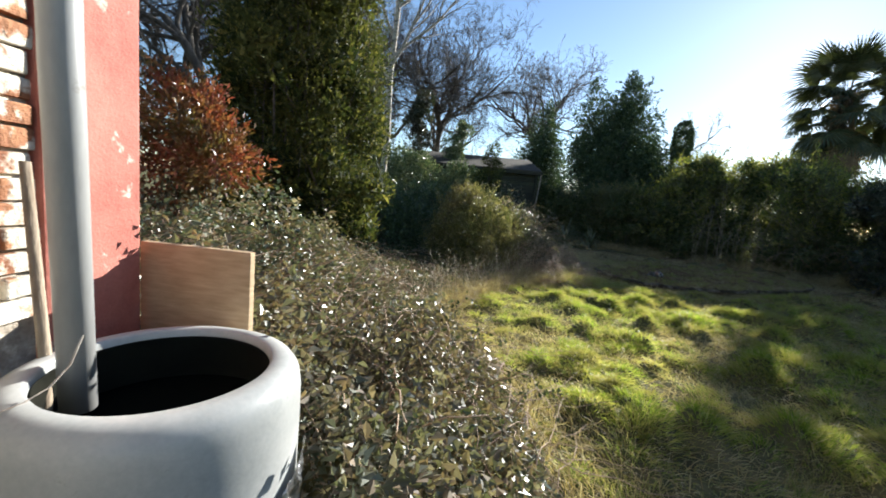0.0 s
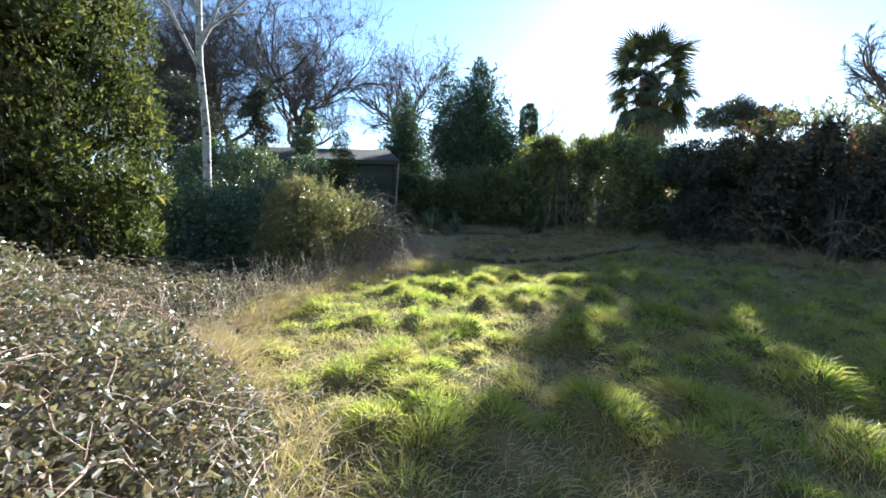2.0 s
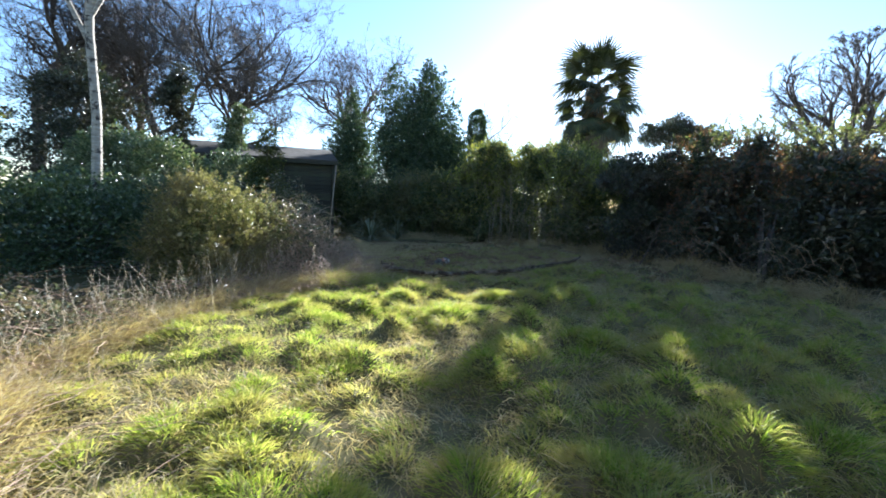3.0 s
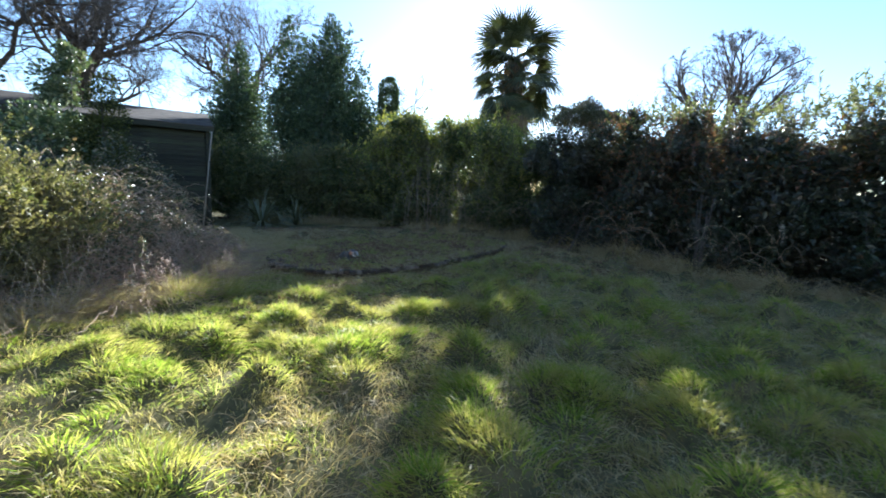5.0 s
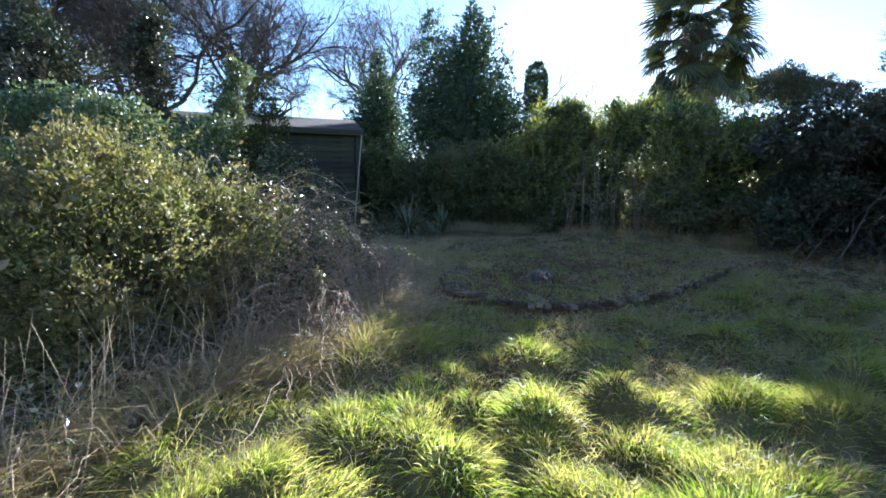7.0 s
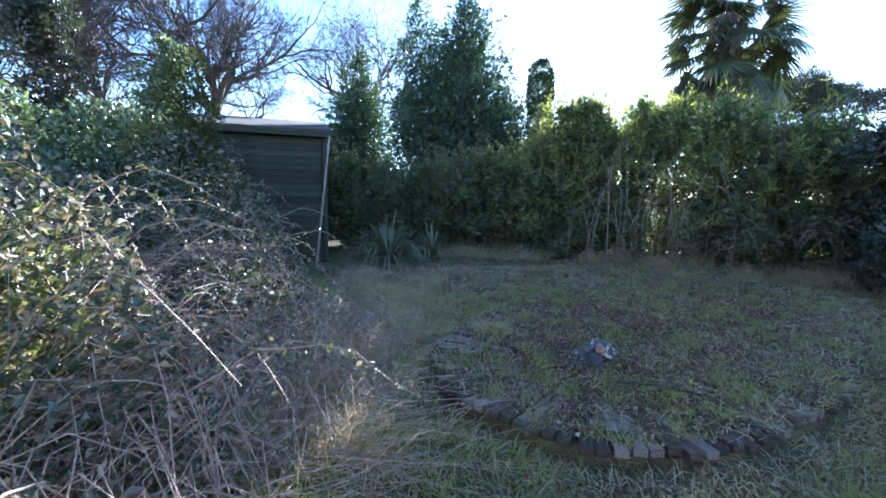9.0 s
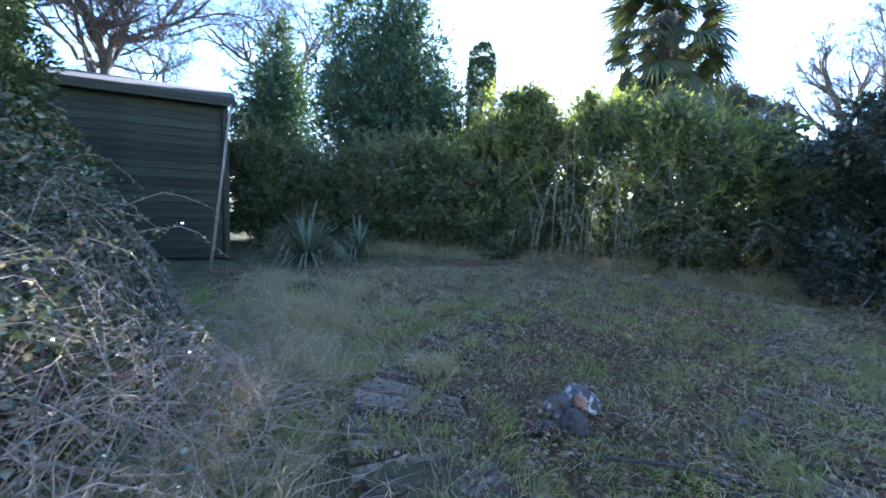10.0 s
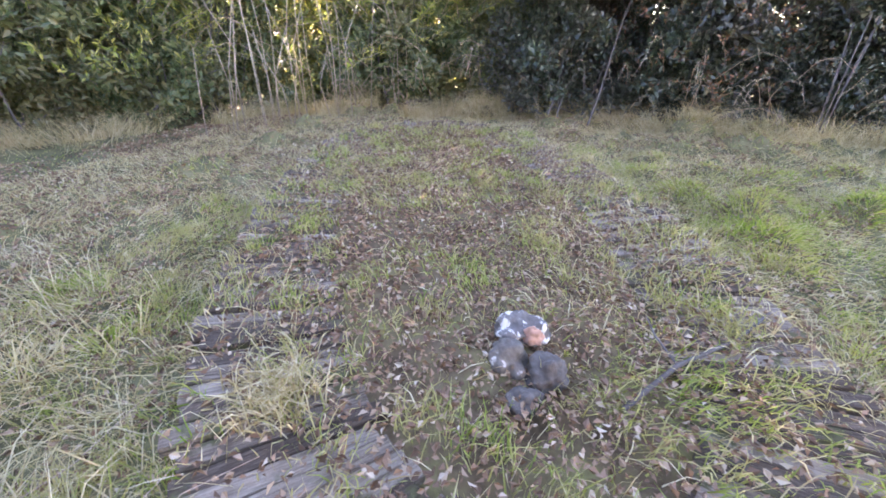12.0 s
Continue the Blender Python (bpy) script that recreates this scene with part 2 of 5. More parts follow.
def mesh_of(name, verts, faces, material, smooth=False):
    """A mesh from arrays; faces: one array or a list of arrays, each with its own number of corners."""
    faces = faces if isinstance(faces, list) else [faces]
    faces = [f for f in faces if len(f)]
    me = bpy.data.meshes.new(name)
    loops = np.concatenate([f.ravel() for f in faces]).astype(np.int32)
    sizes = np.concatenate([np.full(len(f), f.shape[1]) for f in faces])
    starts = np.concatenate([[0], np.cumsum(sizes)[:-1]]).astype(np.int32)
    me.vertices.add(len(verts))
    me.vertices.foreach_set("co", np.asarray(verts, np.float32).ravel())
    me.loops.add(len(loops))
    me.loops.foreach_set("vertex_index", loops)
    me.polygons.add(len(sizes))
    me.polygons.foreach_set("loop_start", starts)
    me.polygons.foreach_set("use_smooth", np.full(len(sizes), smooth))
    me.update(calc_edges=True)
    me.materials.append(material)
    return me


def put(name, me, parent=None, label="", m=None):
    ob = new(name, me)
    if parent:
        ob.parent = parent
    if m is not None:
        ob.matrix_basis = m
    if label:
        ob["label"] = label
    return ob


def part(name, bm, material, parent, label="", smooth=False, m=None):
    me = bpy.data.meshes.new(name)
    for f in bm.faces:
        f.smooth = smooth
    bm.to_mesh(me)
    bm.free()
    me.materials.append(material)
    return put(name, me, parent, label, m)


def thing(name, label, category, x, y, z=0.0, group="", kind="", rz=0):
    ob = new(name)
    ob.matrix_basis = pose(x, y, z, 0, 0, rz)
    return tagged(ob, label, category, group, kind)


def unit(a):
    return a / np.maximum(np.linalg.norm(a, axis=-1, keepdims=True), 1e-9)


def vnoise(p, seed=0):
    """Smooth value noise of points (n, 3), between -1 and 1."""
    p = np.asarray(p, float)
    i = np.floor(p).astype(np.int64)
    f = p - i
    f = f * f * (3 - 2 * f)
    out = 0
    for dx in (0, 1):
        for dy in (0, 1):
            for dz in (0, 1):
                h = (i[:, 0] + dx) * 374761393 + (i[:, 1] + dy) * 668265263 + (i[:, 2] + dz) * 2147483647 + seed * 974711
                h = (h ^ (h >> 13)) * 1274126177
                h = ((h ^ (h >> 16)) & 0xFFFF) / 32767.5 - 1
                w = (f[:, 0] if dx else 1 - f[:, 0]) * (f[:, 1] if dy else 1 - f[:, 1]) * (f[:, 2] if dz else 1 - f[:, 2])
                out = out + h * w
    return out


def leaf_arrays(p, d, size, wide=0.5, fold=0.25, rng=RNG):
    """Folded leaves at p along d: four corners and two faces each."""
    n = len(p)
    d = unit(d)
    side = unit(np.cross(d, rng.normal(size=(n, 3))))
    up = np.cross(side, d)
    size = np.broadcast_to(size, (n,))[:, None]
    w = size * wide * 0.5
    mid = p + d * size * 0.45
    v = np.stack([p, mid + side * w + up * w * fold * 2, p + d * size, mid - side * w + up * w * fold * 2], 1).reshape(-1, 3)
    k = np.arange(n)[:, None] * 4
    return v, np.concatenate([k + [0, 1, 2], k + [0, 2, 3]])


def blade_arrays(p, d, length, width, droop, rng=RNG):
    """Bent grass blades: five corners, a quad and a tip."""
    n = len(p)
    d = unit(d)
    flat = d * [1, 1, 0] + rng.normal(size=(n, 3)) * [0.3, 0.3, 0]
    flat = unit(flat)
    side = unit(np.cross(d, rng.normal(size=(n, 3))))
    length = np.broadcast_to(length, (n,))[:, None]
    width = np.broadcast_to(width, (n,))[:, None]
    droop = np.broadcast_to(droop, (n,))[:, None]
    mid = p + d * length * 0.55
    tip = mid + unit(d + flat * droop - np.array([0, 0, 0.5]) * droop) * length * 0.5
    v = np.stack([p - side * width / 2, p + side * width / 2, mid + side * width * 0.4, mid - side * width * 0.4, tip], 1).reshape(-1, 3)
    k = np.arange(n)[:, None] * 5
    return v, [k + [0, 1, 2, 3], k + [3, 2, 4]]


def tube_arrays(lines, r0, r1, sides=5):
    """Tapered tubes round polylines (b, k, 3) with radii r0 to r1 (b,)."""
    b, k, _ = lines.shape
    t = unit(lines[:, -1] - lines[:, 0])
    ref = np.where(np.abs(t[:, 2:3]) > 0.8, np.array([[1.0, 0.13, 0]]), np.array([[0, 0.1, 1.0]]))
    u = unit(np.cross(t, ref))
    w = np.cross(t, u)
    a = np.arange(sides) * 2 * np.pi / sides
    ring = np.cos(a)[None, :, None] * u[:, None] + np.sin(a)[None, :, None] * w[:, None]
    rad = r0[:, None] + (r1 - r0)[:, None] * np.linspace(0, 1, k)[None]
    v = (lines[:, :, None] + ring[:, None] * rad[:, :, None, None]).reshape(-1, 3)
    base = (np.arange(b)[:, None, None] * k + np.arange(k - 1)[None, :, None]) * sides
    j = np.arange(sides)[None, None]
    j2 = (j + 1) % sides
    f = np.stack([base + j, base + j2, base + sides + j2, base + sides + j], -1).reshape(-1, 4)
    return v, f


def merge(chunks):
    """Joins (verts, faces) pairs into one."""
    vs, fs, off = [], {}, 0
    for v, f in chunks:
        for g in (f if isinstance(f, list) else [f]):
            fs.setdefault(g.shape[1], []).append(g + off)
        vs.append(v)
        off += len(v)
    return np.concatenate(vs), [np.concatenate(g) for g in fs.values()]


def branches(start, direction, length, radius, rng, levels, wander=0.25, lift=0.15, clear=0.3, fine=0.004, dome=None):
    """Limbs from a trunk, level by level. levels: (children, length ratio, spread degrees, sides). Returns tubes level by level and the twig ends."""
    s, d, ln, r = (np.array([q], float) for q in (start, direction, length, radius))
    out, tips = [], None
    for i, (kids, ratio, spread, sides) in enumerate([(0, 1, 0, 8)] + levels):
        if i:
            b, k, _ = lines.shape
            tt = rng.uniform(clear if i == 1 else 0.2, 1.0, (b, kids))
            tt[:, 0] = 1.0
            q = tt * (k - 1)
            i0 = np.minimum(q.astype(int), k - 2)
            fr = (q - i0)[..., None]
            rows = np.arange(b)[:, None]
            s = (lines[rows, i0] * (1 - fr) + lines[rows, i0 + 1] * fr).reshape(-1, 3)
            tan = unit(lines[rows, i0 + 1] - lines[rows, i0]).reshape(-1, 3)
            ang = np.radians(spread * rng.uniform(0.5, 1.3, len(s)))[:, None]
            perp = unit(np.cross(tan, rng.normal(size=(len(s), 3))))
            d = tan * np.cos(ang) + perp * np.sin(ang)
            ln = (ln[:, None] * ratio * rng.uniform(0.65, 1.2, (b, kids)) * (1.15 - 0.45 * tt)).ravel()
            r = ((r0[:, None] + (r1 - r0)[:, None] * tt) * rng.uniform(0.5, 0.8, (b, kids))).ravel()
        k = 7 if i < 3 else 4 if i < 5 else 3
        pts = [s]
        dd = unit(d)
        for _ in range(k - 1):
            dd = unit(dd + rng.normal(size=dd.shape) * wander + np.array([0, 0, lift]))
            pts.append(pts[-1] + dd * (ln / (k - 1))[:, None])
        lines = np.stack(pts, 1)
        if dome and i:
            q = (lines - [0, 0, dome[0]]) / [dome[1], dome[1], dome[2]]
            n = np.linalg.norm(q, axis=-1, keepdims=True)
            lines = [0, 0, dome[0]] + q * np.where(n > 0.7, (0.7 + 0.3 * np.tanh((n - 0.7) / 0.3)) / np.maximum(n, 1e-6), 1.0) * [dome[1], dome[1], dome[2]]
        r0, r1 = r, np.maximum(r * 0.45, fine)
        out.append(tube_arrays(lines, r0, r1, sides) if i > 2 else [tube_arrays(lines[q:q + 1], r0[q:q + 1], r1[q:q + 1], sides) for q in range(len(lines))])
        tips = lines
    return out, tips


def bare_tree(name, label, x, y, z, height, radius, rng, levels, trunk_mat, category="tree", group="", **kw):
    t = thing(name, label, category, x, y, z, group)
    out, tips = branches((0, 0, -0.2), (rng.normal() * 0.05, rng.normal() * 0.05, 1), height, radius, rng, levels, **kw)
    v, f = out[0][0]
    put("trunk", mesh_of("trunk", v, f, trunk_mat, True), t)
    for v, f in out[1] + out[2]:
        put("limb", mesh_of("limb", v, f, trunk_mat, True), t)
    v, f = merge(out[3:])
    put("twig_mass", mesh_of("twig_mass", v, f, M_TWIG, True), t)["kind"] = "stuff"
    return t


def blob_points(blobs, n, rng, inner=0.55, rough=0.22, freq=1.6, low=-9.0):
    """Points scattered mostly near the uneven outside of ellipsoids (cx, cy, cz, rx, ry, rz), and the ways outward."""
    b = np.array(blobs, float)
    w = b[:, 3] * b[:, 4] + b[:, 4] * b[:, 5] + b[:, 3] * b[:, 5]
    which = rng.choice(len(b), n, p=w / w.sum())
    d = unit(rng.normal(size=(n, 3)))
    d[:, 2] = np.where(d[:, 2] < -0.85, -d[:, 2], d[:, 2])
    k = b[which]
    s = inner + (1 - inner) * rng.uniform(0, 1, n) ** 0.6
    q = k[:, :3] + d * k[:, 3:]
    s = s * (1 + rough * vnoise(q * freq, 3) + rough * 0.7 * vnoise(q * freq * 3.1, 5))
    p = k[:, :3] + d * k[:, 3:] * s[:, None]
    keep = p[:, 2] > low
    return p[keep], unit(d[keep] / k[keep, 3:])


def shrub(name, label, category, blobs, n, leaf, material, seed, wide=0.5, stems=14, stem_r=0.02, up=0.25, inner=0.5, rough=0.22, freq=1.6, ground=-0.2, group="", stem_mat=None, size_var=0.35, leaf_name="foliage", fold=0.25, more=(), core=0, core_leaf=0.2):
    """A bush: stems from its foot into the mass, and a mass of single leaves. more: (name, share of leaves, size, material, height from which)."""
    rng = np.random.default_rng(seed)
    c = np.array(blobs)
    x, y = c[:, 0].mean(), c[:, 1].mean()
    t = thing(name, label, category, x, y, ground, group)
    blobs = [(q[0] - x, q[1] - y, q[2] - ground, *q[3:]) for q in blobs]
    p, d = blob_points(blobs, n, rng, inner, rough, freq, 0.02)
    way = d + rng.normal(size=d.shape) * 0.7 + np.array([0, 0, up])
    v, f = leaf_arrays(p, way, leaf * rng.uniform(1 - size_var, 1 + size_var, len(p)), wide, fold, rng)
    put(leaf_name, mesh_of(leaf_name, v, f, material), t)
    if core:
        p3, d3 = blob_points([(*q[:3], q[3] * 0.76, q[4] * 0.76, q[5] * 0.8) for q in blobs], core, rng, 0.2, 0.15, freq, 0.0)
        v, f = leaf_arrays(p3, rng.normal(size=p3.shape), rng.uniform(0.75, 1.3, len(p3)) * core_leaf, 0.6, 0.2, rng)
        put("inner_foliage", mesh_of("inner_foliage", v, f, material), t)
    for nm, k, sz, mt, z0 in more:
        p2, d2 = blob_points(blobs, k, rng, 0.85, rough, freq, z0 - ground)
        v, f = leaf_arrays(p2, d2 + rng.normal(size=d2.shape) * 0.6 + np.array([0, 0, up]), sz * rng.uniform(0.6, 1.3, len(p2)), wide, fold, rng)
        put(nm, mesh_of(nm, v, f, mt), t)
    if stems:
        i = rng.choice(len(p), stems)
        end = p[i]
        j = rng.choice(len(blobs), stems)
        bl = np.array(blobs)[j]
        foot = np.stack([bl[:, 0] * 0.7 + rng.normal(size=stems) * bl[:, 3] * 0.3, bl[:, 1] * 0.7 + rng.normal(size=stems) * bl[:, 4] * 0.3, np.zeros(stems) - 0.03], 1)
        u = np.linspace(0, 1, 6)[None, :, None]
        mid = foot * 0.4 + end * 0.6 + np.array([0, 0, 0.1])
        lines = foot[:, None] * (1 - u) ** 2 + 2 * mid[:, None] * u * (1 - u) + end[:, None] * u ** 2 + rng.normal(size=(stems, 6, 3)) * 0.03 * (u > 0)
        for q in range(stems):
            v, f = tube_arrays(lines[q:q + 1], np.array([stem_r]), np.array([stem_r * 0.3]), 5)
            put("branch", mesh_of("branch", v, f, stem_mat or M_TWIG, True), t)
    return t


def shoots(parent, blobs, n, length, leaf, material, seed, per=14, r=0.004, up=0.5, wide=0.42, low=-9.0, inner=0.8, spread=0.35, stem_mat=None):
    """Leafy shoots that stand out of a mass of foliage and break its outline; blobs in the world."""
    rng = np.random.default_rng(seed)
    p, d = blob_points(blobs, n, rng, inner, 0.2, 1.6, low)
    n = len(p)
    way = unit(d * 0.7 + rng.normal(size=d.shape) * spread + np.array([0, 0, up]))
    ln = length * rng.uniform(0.45, 1.35, n)[:, None]
    bend = rng.normal(size=d.shape) * 0.18
    line = np.stack([p + way * ln * u + bend * ln * u * u - np.array([0, 0, 0.12]) * ln * u ** 3 for u in (0, 0.35, 0.7, 1.0)], 1) - np.array(parent.matrix_basis.translation)
    v, f = tube_arrays(line, np.full(n, r), np.full(n, r * 0.4), 4)
    put("shoot_mass", mesh_of("shoot_mass", v, f, stem_mat or M_TWIG, True), parent)["kind"] = "stuff"
    k = np.repeat(np.arange(n), per)
    t = rng.uniform(0.15, 1.0, len(k)) * 2.999
    i = t.astype(int)
    q = line[k, i] + (line[k, i + 1] - line[k, i]) * (t - i)[:, None]
    v, f = leaf_arrays(q, way[k] * 0.7 + rng.normal(size=q.shape) * 0.7, leaf * rng.uniform(0.55, 1.3, len(k)), wide, 0.25, rng)
    put("shoot_foliage", mesh_of("shoot_foliage", v, f, material), parent)["kind"] = "stuff"


def box_bm(sx, sy, sz, bevel=0.0, at=(0, 0, 0)):
    bm = bmesh.new()
    bmesh.ops.create_cube(bm, size=1)
    bmesh.ops.scale(bm, vec=(sx, sy, sz), verts=bm.verts)
    bmesh.ops.translate(bm, vec=at, verts=bm.verts)
    if bevel:
        bmesh.ops.bevel(bm, geom=bm.edges[:], offset=bevel, segments=2, affect="EDGES", profile=0.6)
    return bm


def lathe_bm(profile, seg=48):
    """A turned shape from (radius, z) pairs."""
    bm = bmesh.new()
    rings = [[bm.verts.new((r * math.cos(a), r * math.sin(a), z)) for a in np.arange(seg) * 2 * math.pi / seg] for r, z in profile]
    for p, q in zip(rings, rings[1:]):
        for i in range(seg):
            bm.faces.new((p[i], p[(i + 1) % seg], q[(i + 1) % seg], q[i]))
    return bm


def tube_bm(points, r, sides=8, r_end=None):
    pts = np.array(points, float)[None]
    v, f = tube_arrays(pts, np.array([r]), np.array([r if r_end is None else r_end]), sides)
    bm = bmesh.new()
    vs = [bm.verts.new(q) for q in v]
    for q in f:
        bm.faces.new([vs[i] for i in q])
    bm.faces.new(vs[:sides][::-1])
    bm.faces.new(vs[-sides:])
    return bm


def spire(cx, cy, z0, z1, r0, r1, n, rng, jitter=0.25, power=1.3):
    """Overlapping lumps that taper from z0 to z1 into one uneven column."""
    out = []
    for k in range(n):
        u = k / (n - 1)
        r = r0 + (r1 - r0) * u ** power
        a = rng.uniform(0, 2 * math.pi)
        rr = r * rng.uniform(0.75, 1.1)
        out.append((cx + math.cos(a) * r * jitter, cy + math.sin(a) * r * jitter, z0 + (z1 - z0) * u, rr, rr, max(rr * rng.uniform(0.7, 1.0), (z1 - z0) / n * 1.1)))
    return out


def clumped(blobs, n, r0, r1, seed, out=0.92, flat=0.8):
    """Adds n small clumps to the outside of larger lumps, for a broken outline."""
    r = np.random.default_rng(seed)
    p, d = blob_points(blobs, n * 2, r, 0.97, 0.05, 1.0)
    p = p[:n]
    rr = r.uniform(r0, r1, len(p))
    return list(blobs) + [(q[0], q[1], q[2], k, k, k * flat * r.uniform(0.8, 1.4)) for q, k in zip(p, rr)]

# ---------------------------------------------------------------- ground
DECK_C, DECK_A, DECK_B, DECK_TURN = np.array([7.17, 11.5]), 3.5, 1.68, 0.43
DECK_N = 2.5      # above 2 the oval is blunter than an ellipse
GROUND = -0.22
HEDGE_FOOT = [(4.2, 18.6), (6.2, 18.3), (8.2, 17.3), (10.2, 16.2), (11.3, 15.0), (11.4, 13.4), (12.2, 12.2), (12.4, 10.4), (11.4, 8.6), (11.6, 6.4), (11.5, 4.2), (12.0, 1.6)]      # where the lawn ends under the hedges
EDGE = [(1.0, 0.75), (2.0, 0.7), (3.4, 0.62), (4.2, 0.2), (5.4, -0.6), (6.2, -0.1), (7.5, 0.7), (9.5, 2.0), (10.3, 2.7), (13.0, 3.6), (17.0, 3.9)]


def deck_radius(x, y):
    """1 on the rim of the oval timber ring."""
    dx, dy = x - DECK_C[0], y - DECK_C[1]
    c, s = math.cos(DECK_TURN), math.sin(DECK_TURN)
    return (np.abs((dx * c + dy * s) / DECK_A) ** DECK_N + np.abs((-dx * s + dy * c) / DECK_B) ** DECK_N) ** (1 / DECK_N)


BOARD, BOARD_TOP = 0.72, -0.085      # length of the ring's boards and height of their tops


def inside_rim(x, y):
    """About how far inside the rim of the ring a point lies."""
    return (1 - deck_radius(x, y)) * (DECK_B + 0.25)


def edge_x(y):
    """Where the lawn ends towards the brambles."""
    e = np.array(EDGE)
    return np.interp(y, e[:, 0], e[:, 1])


grid_x = np.concatenate([-np.geomspace(600, 7, 14), np.arange(-6, 15, 0.1), np.geomspace(15.2, 600, 16)])
grid_y = np.concatenate([-np.geomspace(600, 4, 14), np.arange(-3, 20, 0.1), np.geomspace(20.3, 600, 16)])
GX, GY = np.meshgrid(grid_x, grid_y)
flat_xy = np.stack([GX.ravel(), GY.ravel(), np.zeros(GX.size)], 1)
GZ = GROUND + 0.035 * vnoise(flat_xy * 0.9, 1) + 0.03 * vnoise(flat_xy * 2.3, 2)
rg = np.random.default_rng(11)
TUSS = [(4.07, 4.62, 0.34, 0.24), (3.55, 4.3, 0.25, 0.14), (4.9, 7.15, 0.26, 0.2), (4.6, 8.2, 0.24, 0.16), (4.32, 5.2, 0.25, 0.12), (4.42, 7.3, 0.3, 0.1), (5.0, 7.1, 0.22, 0.16),
        (2.9, 3.0, 0.3, 0.16), (1.3, 3.4, 0.3, 0.12), (1.3, 4.4, 0.35, 0.1), (2.35, 6.6, 0.3, 0.1), (5.5, 4.2, 0.3, 0.14), (6.2, 3.3, 0.32, 0.15), (3.7, 2.9, 0.3, 0.15), (3.4, 6.6, 0.3, 0.12), (5.2, 6.9, 0.24, 0.16)]
for _ in range(1050):
    w_ = rg.uniform(0, 1) ** 1.3
    TUSS.append((rg.uniform(0, 12.5), rg.uniform(0.5, 15), 0.09 + 0.15 * w_, (0.07 + 0.16 * w_) * rg.uniform(0.5, 1.25)))
TUSS = [q for q in TUSS if q[0] > 0.3]
TUSS = [(x, y, r, h * float(np.interp(x - 0.55 * y, [-1.5, 1.5], [0.55, 1.05]))) for x, y, r, h in TUSS]      # lower where the lawn is sunny
lift = np.zeros(GX.shape)
for x, y, r, h in TUSS:
    i0, i1 = np.searchsorted(grid_x, (x - 3 * r, x + 3 * r))
    j0, j1 = np.searchsorted(grid_y, (y - 3 * r, y + 3 * r))
    q = ((GX[j0:j1, i0:i1] - x) ** 2 + (GY[j0:j1, i0:i1] - y) ** 2) / (r * r)
    lift[j0:j1, i0:i1] = np.maximum(lift[j0:j1, i0:i1], 0.95 * h * np.exp(-q * q * 1.1))
on_lawn = np.clip((GX - edge_x(GY)) / 0.5, 0, 1) * np.clip((deck_radius(GX, GY) - 1.05) / 0.45, 0, 1)
GZ = GZ.reshape(GX.shape) + lift * on_lawn * (1 + 0.5 * vnoise(flat_xy * 4.5, 6).reshape(GX.shape)) + 0.025 * on_lawn * vnoise(flat_xy * 4.0, 7).reshape(GX.shape)
deck_mask = np.clip((0.99 - deck_radius(GX, GY)) / 0.04, 0, 1)
GZ = GZ * (1 - deck_mask) + deck_mask * (-0.165 + np.clip((0.68 - deck_radius(GX, GY)) / 0.1, 0, 1) * 0.06 + 0.03 * vnoise(flat_xy * 3.0, 9).reshape(GX.shape) + 0.012 * vnoise(flat_xy * 9.0, 10).reshape(GX.shape))
nx, ny = len(grid_x), len(grid_y)
idx = np.arange(nx * ny).reshape(ny, nx)
quads = np.stack([idx[:-1, :-1], idx[:-1, 1:], idx[1:, 1:], idx[1:, :-1]], -1).reshape(-1, 4)
me = mesh_of("ground", np.stack([GX, GY, GZ], -1).reshape(-1, 3), quads, M_SOIL, True)
me.materials.append(M_MOSS)
qc = deck_radius(GX, GY)[:-1, :-1].ravel() < 1.0
me.polygons.foreach_set("material_index", qc.astype(np.int32))
ground_ob = tagged(new("ground", me), "rough tussocky meadow ground with soil and moss", "ground", kind="structure")


def ground_z(x, y):
    """Height of the ground sheet at points."""
    i = np.clip(np.searchsorted(grid_x, x) - 1, 0, nx - 2)
    j = np.clip(np.searchsorted(grid_y, y) - 1, 0, ny - 2)
    u = (x - grid_x[i]) / (grid_x[i + 1] - grid_x[i])
    v = (y - grid_y[j]) / (grid_y[j + 1] - grid_y[j])
    return (GZ[j, i] * (1 - u) + GZ[j, i + 1] * u) * (1 - v) + (GZ[j + 1, i] * (1 - u) + GZ[j + 1, i + 1] * u) * v


def scatter(n, x0, x1, y0, y1, rng):
    x, y = rng.uniform(x0, x1, n), rng.uniform(y0, y1, n)
    return x, y


def tuft_blades(x, y, length, width, rng, lean=0.45, droop=0.9, out=0.0):
    """Blades that grow from the ground at x, y, combed a little way by way."""
    z = stand_z(x, y) - 0.01
    p = np.stack([x, y, z], 1)
    comb = np.stack([vnoise(np.stack([x * 1.7, y * 1.7, x * 0], 1), 21), vnoise(np.stack([x * 1.7, y * 1.7, x * 0 + 5], 1), 22), np.zeros(len(x))], 1)
    h = 0.09
    slope = np.stack([ground_z(x + h, y) - ground_z(x - h, y), ground_z(x, y + h) - ground_z(x, y - h), np.zeros(len(x))], 1) / (2 * h)
    d = np.array([0, 0, 1.0]) - slope * 0.7 + comb * lean * 1.3 + rng.normal(size=(len(x), 3)) * lean * [1, 1, 0.2] + out
    return blade_arrays(p, d, length, width, droop, rng)


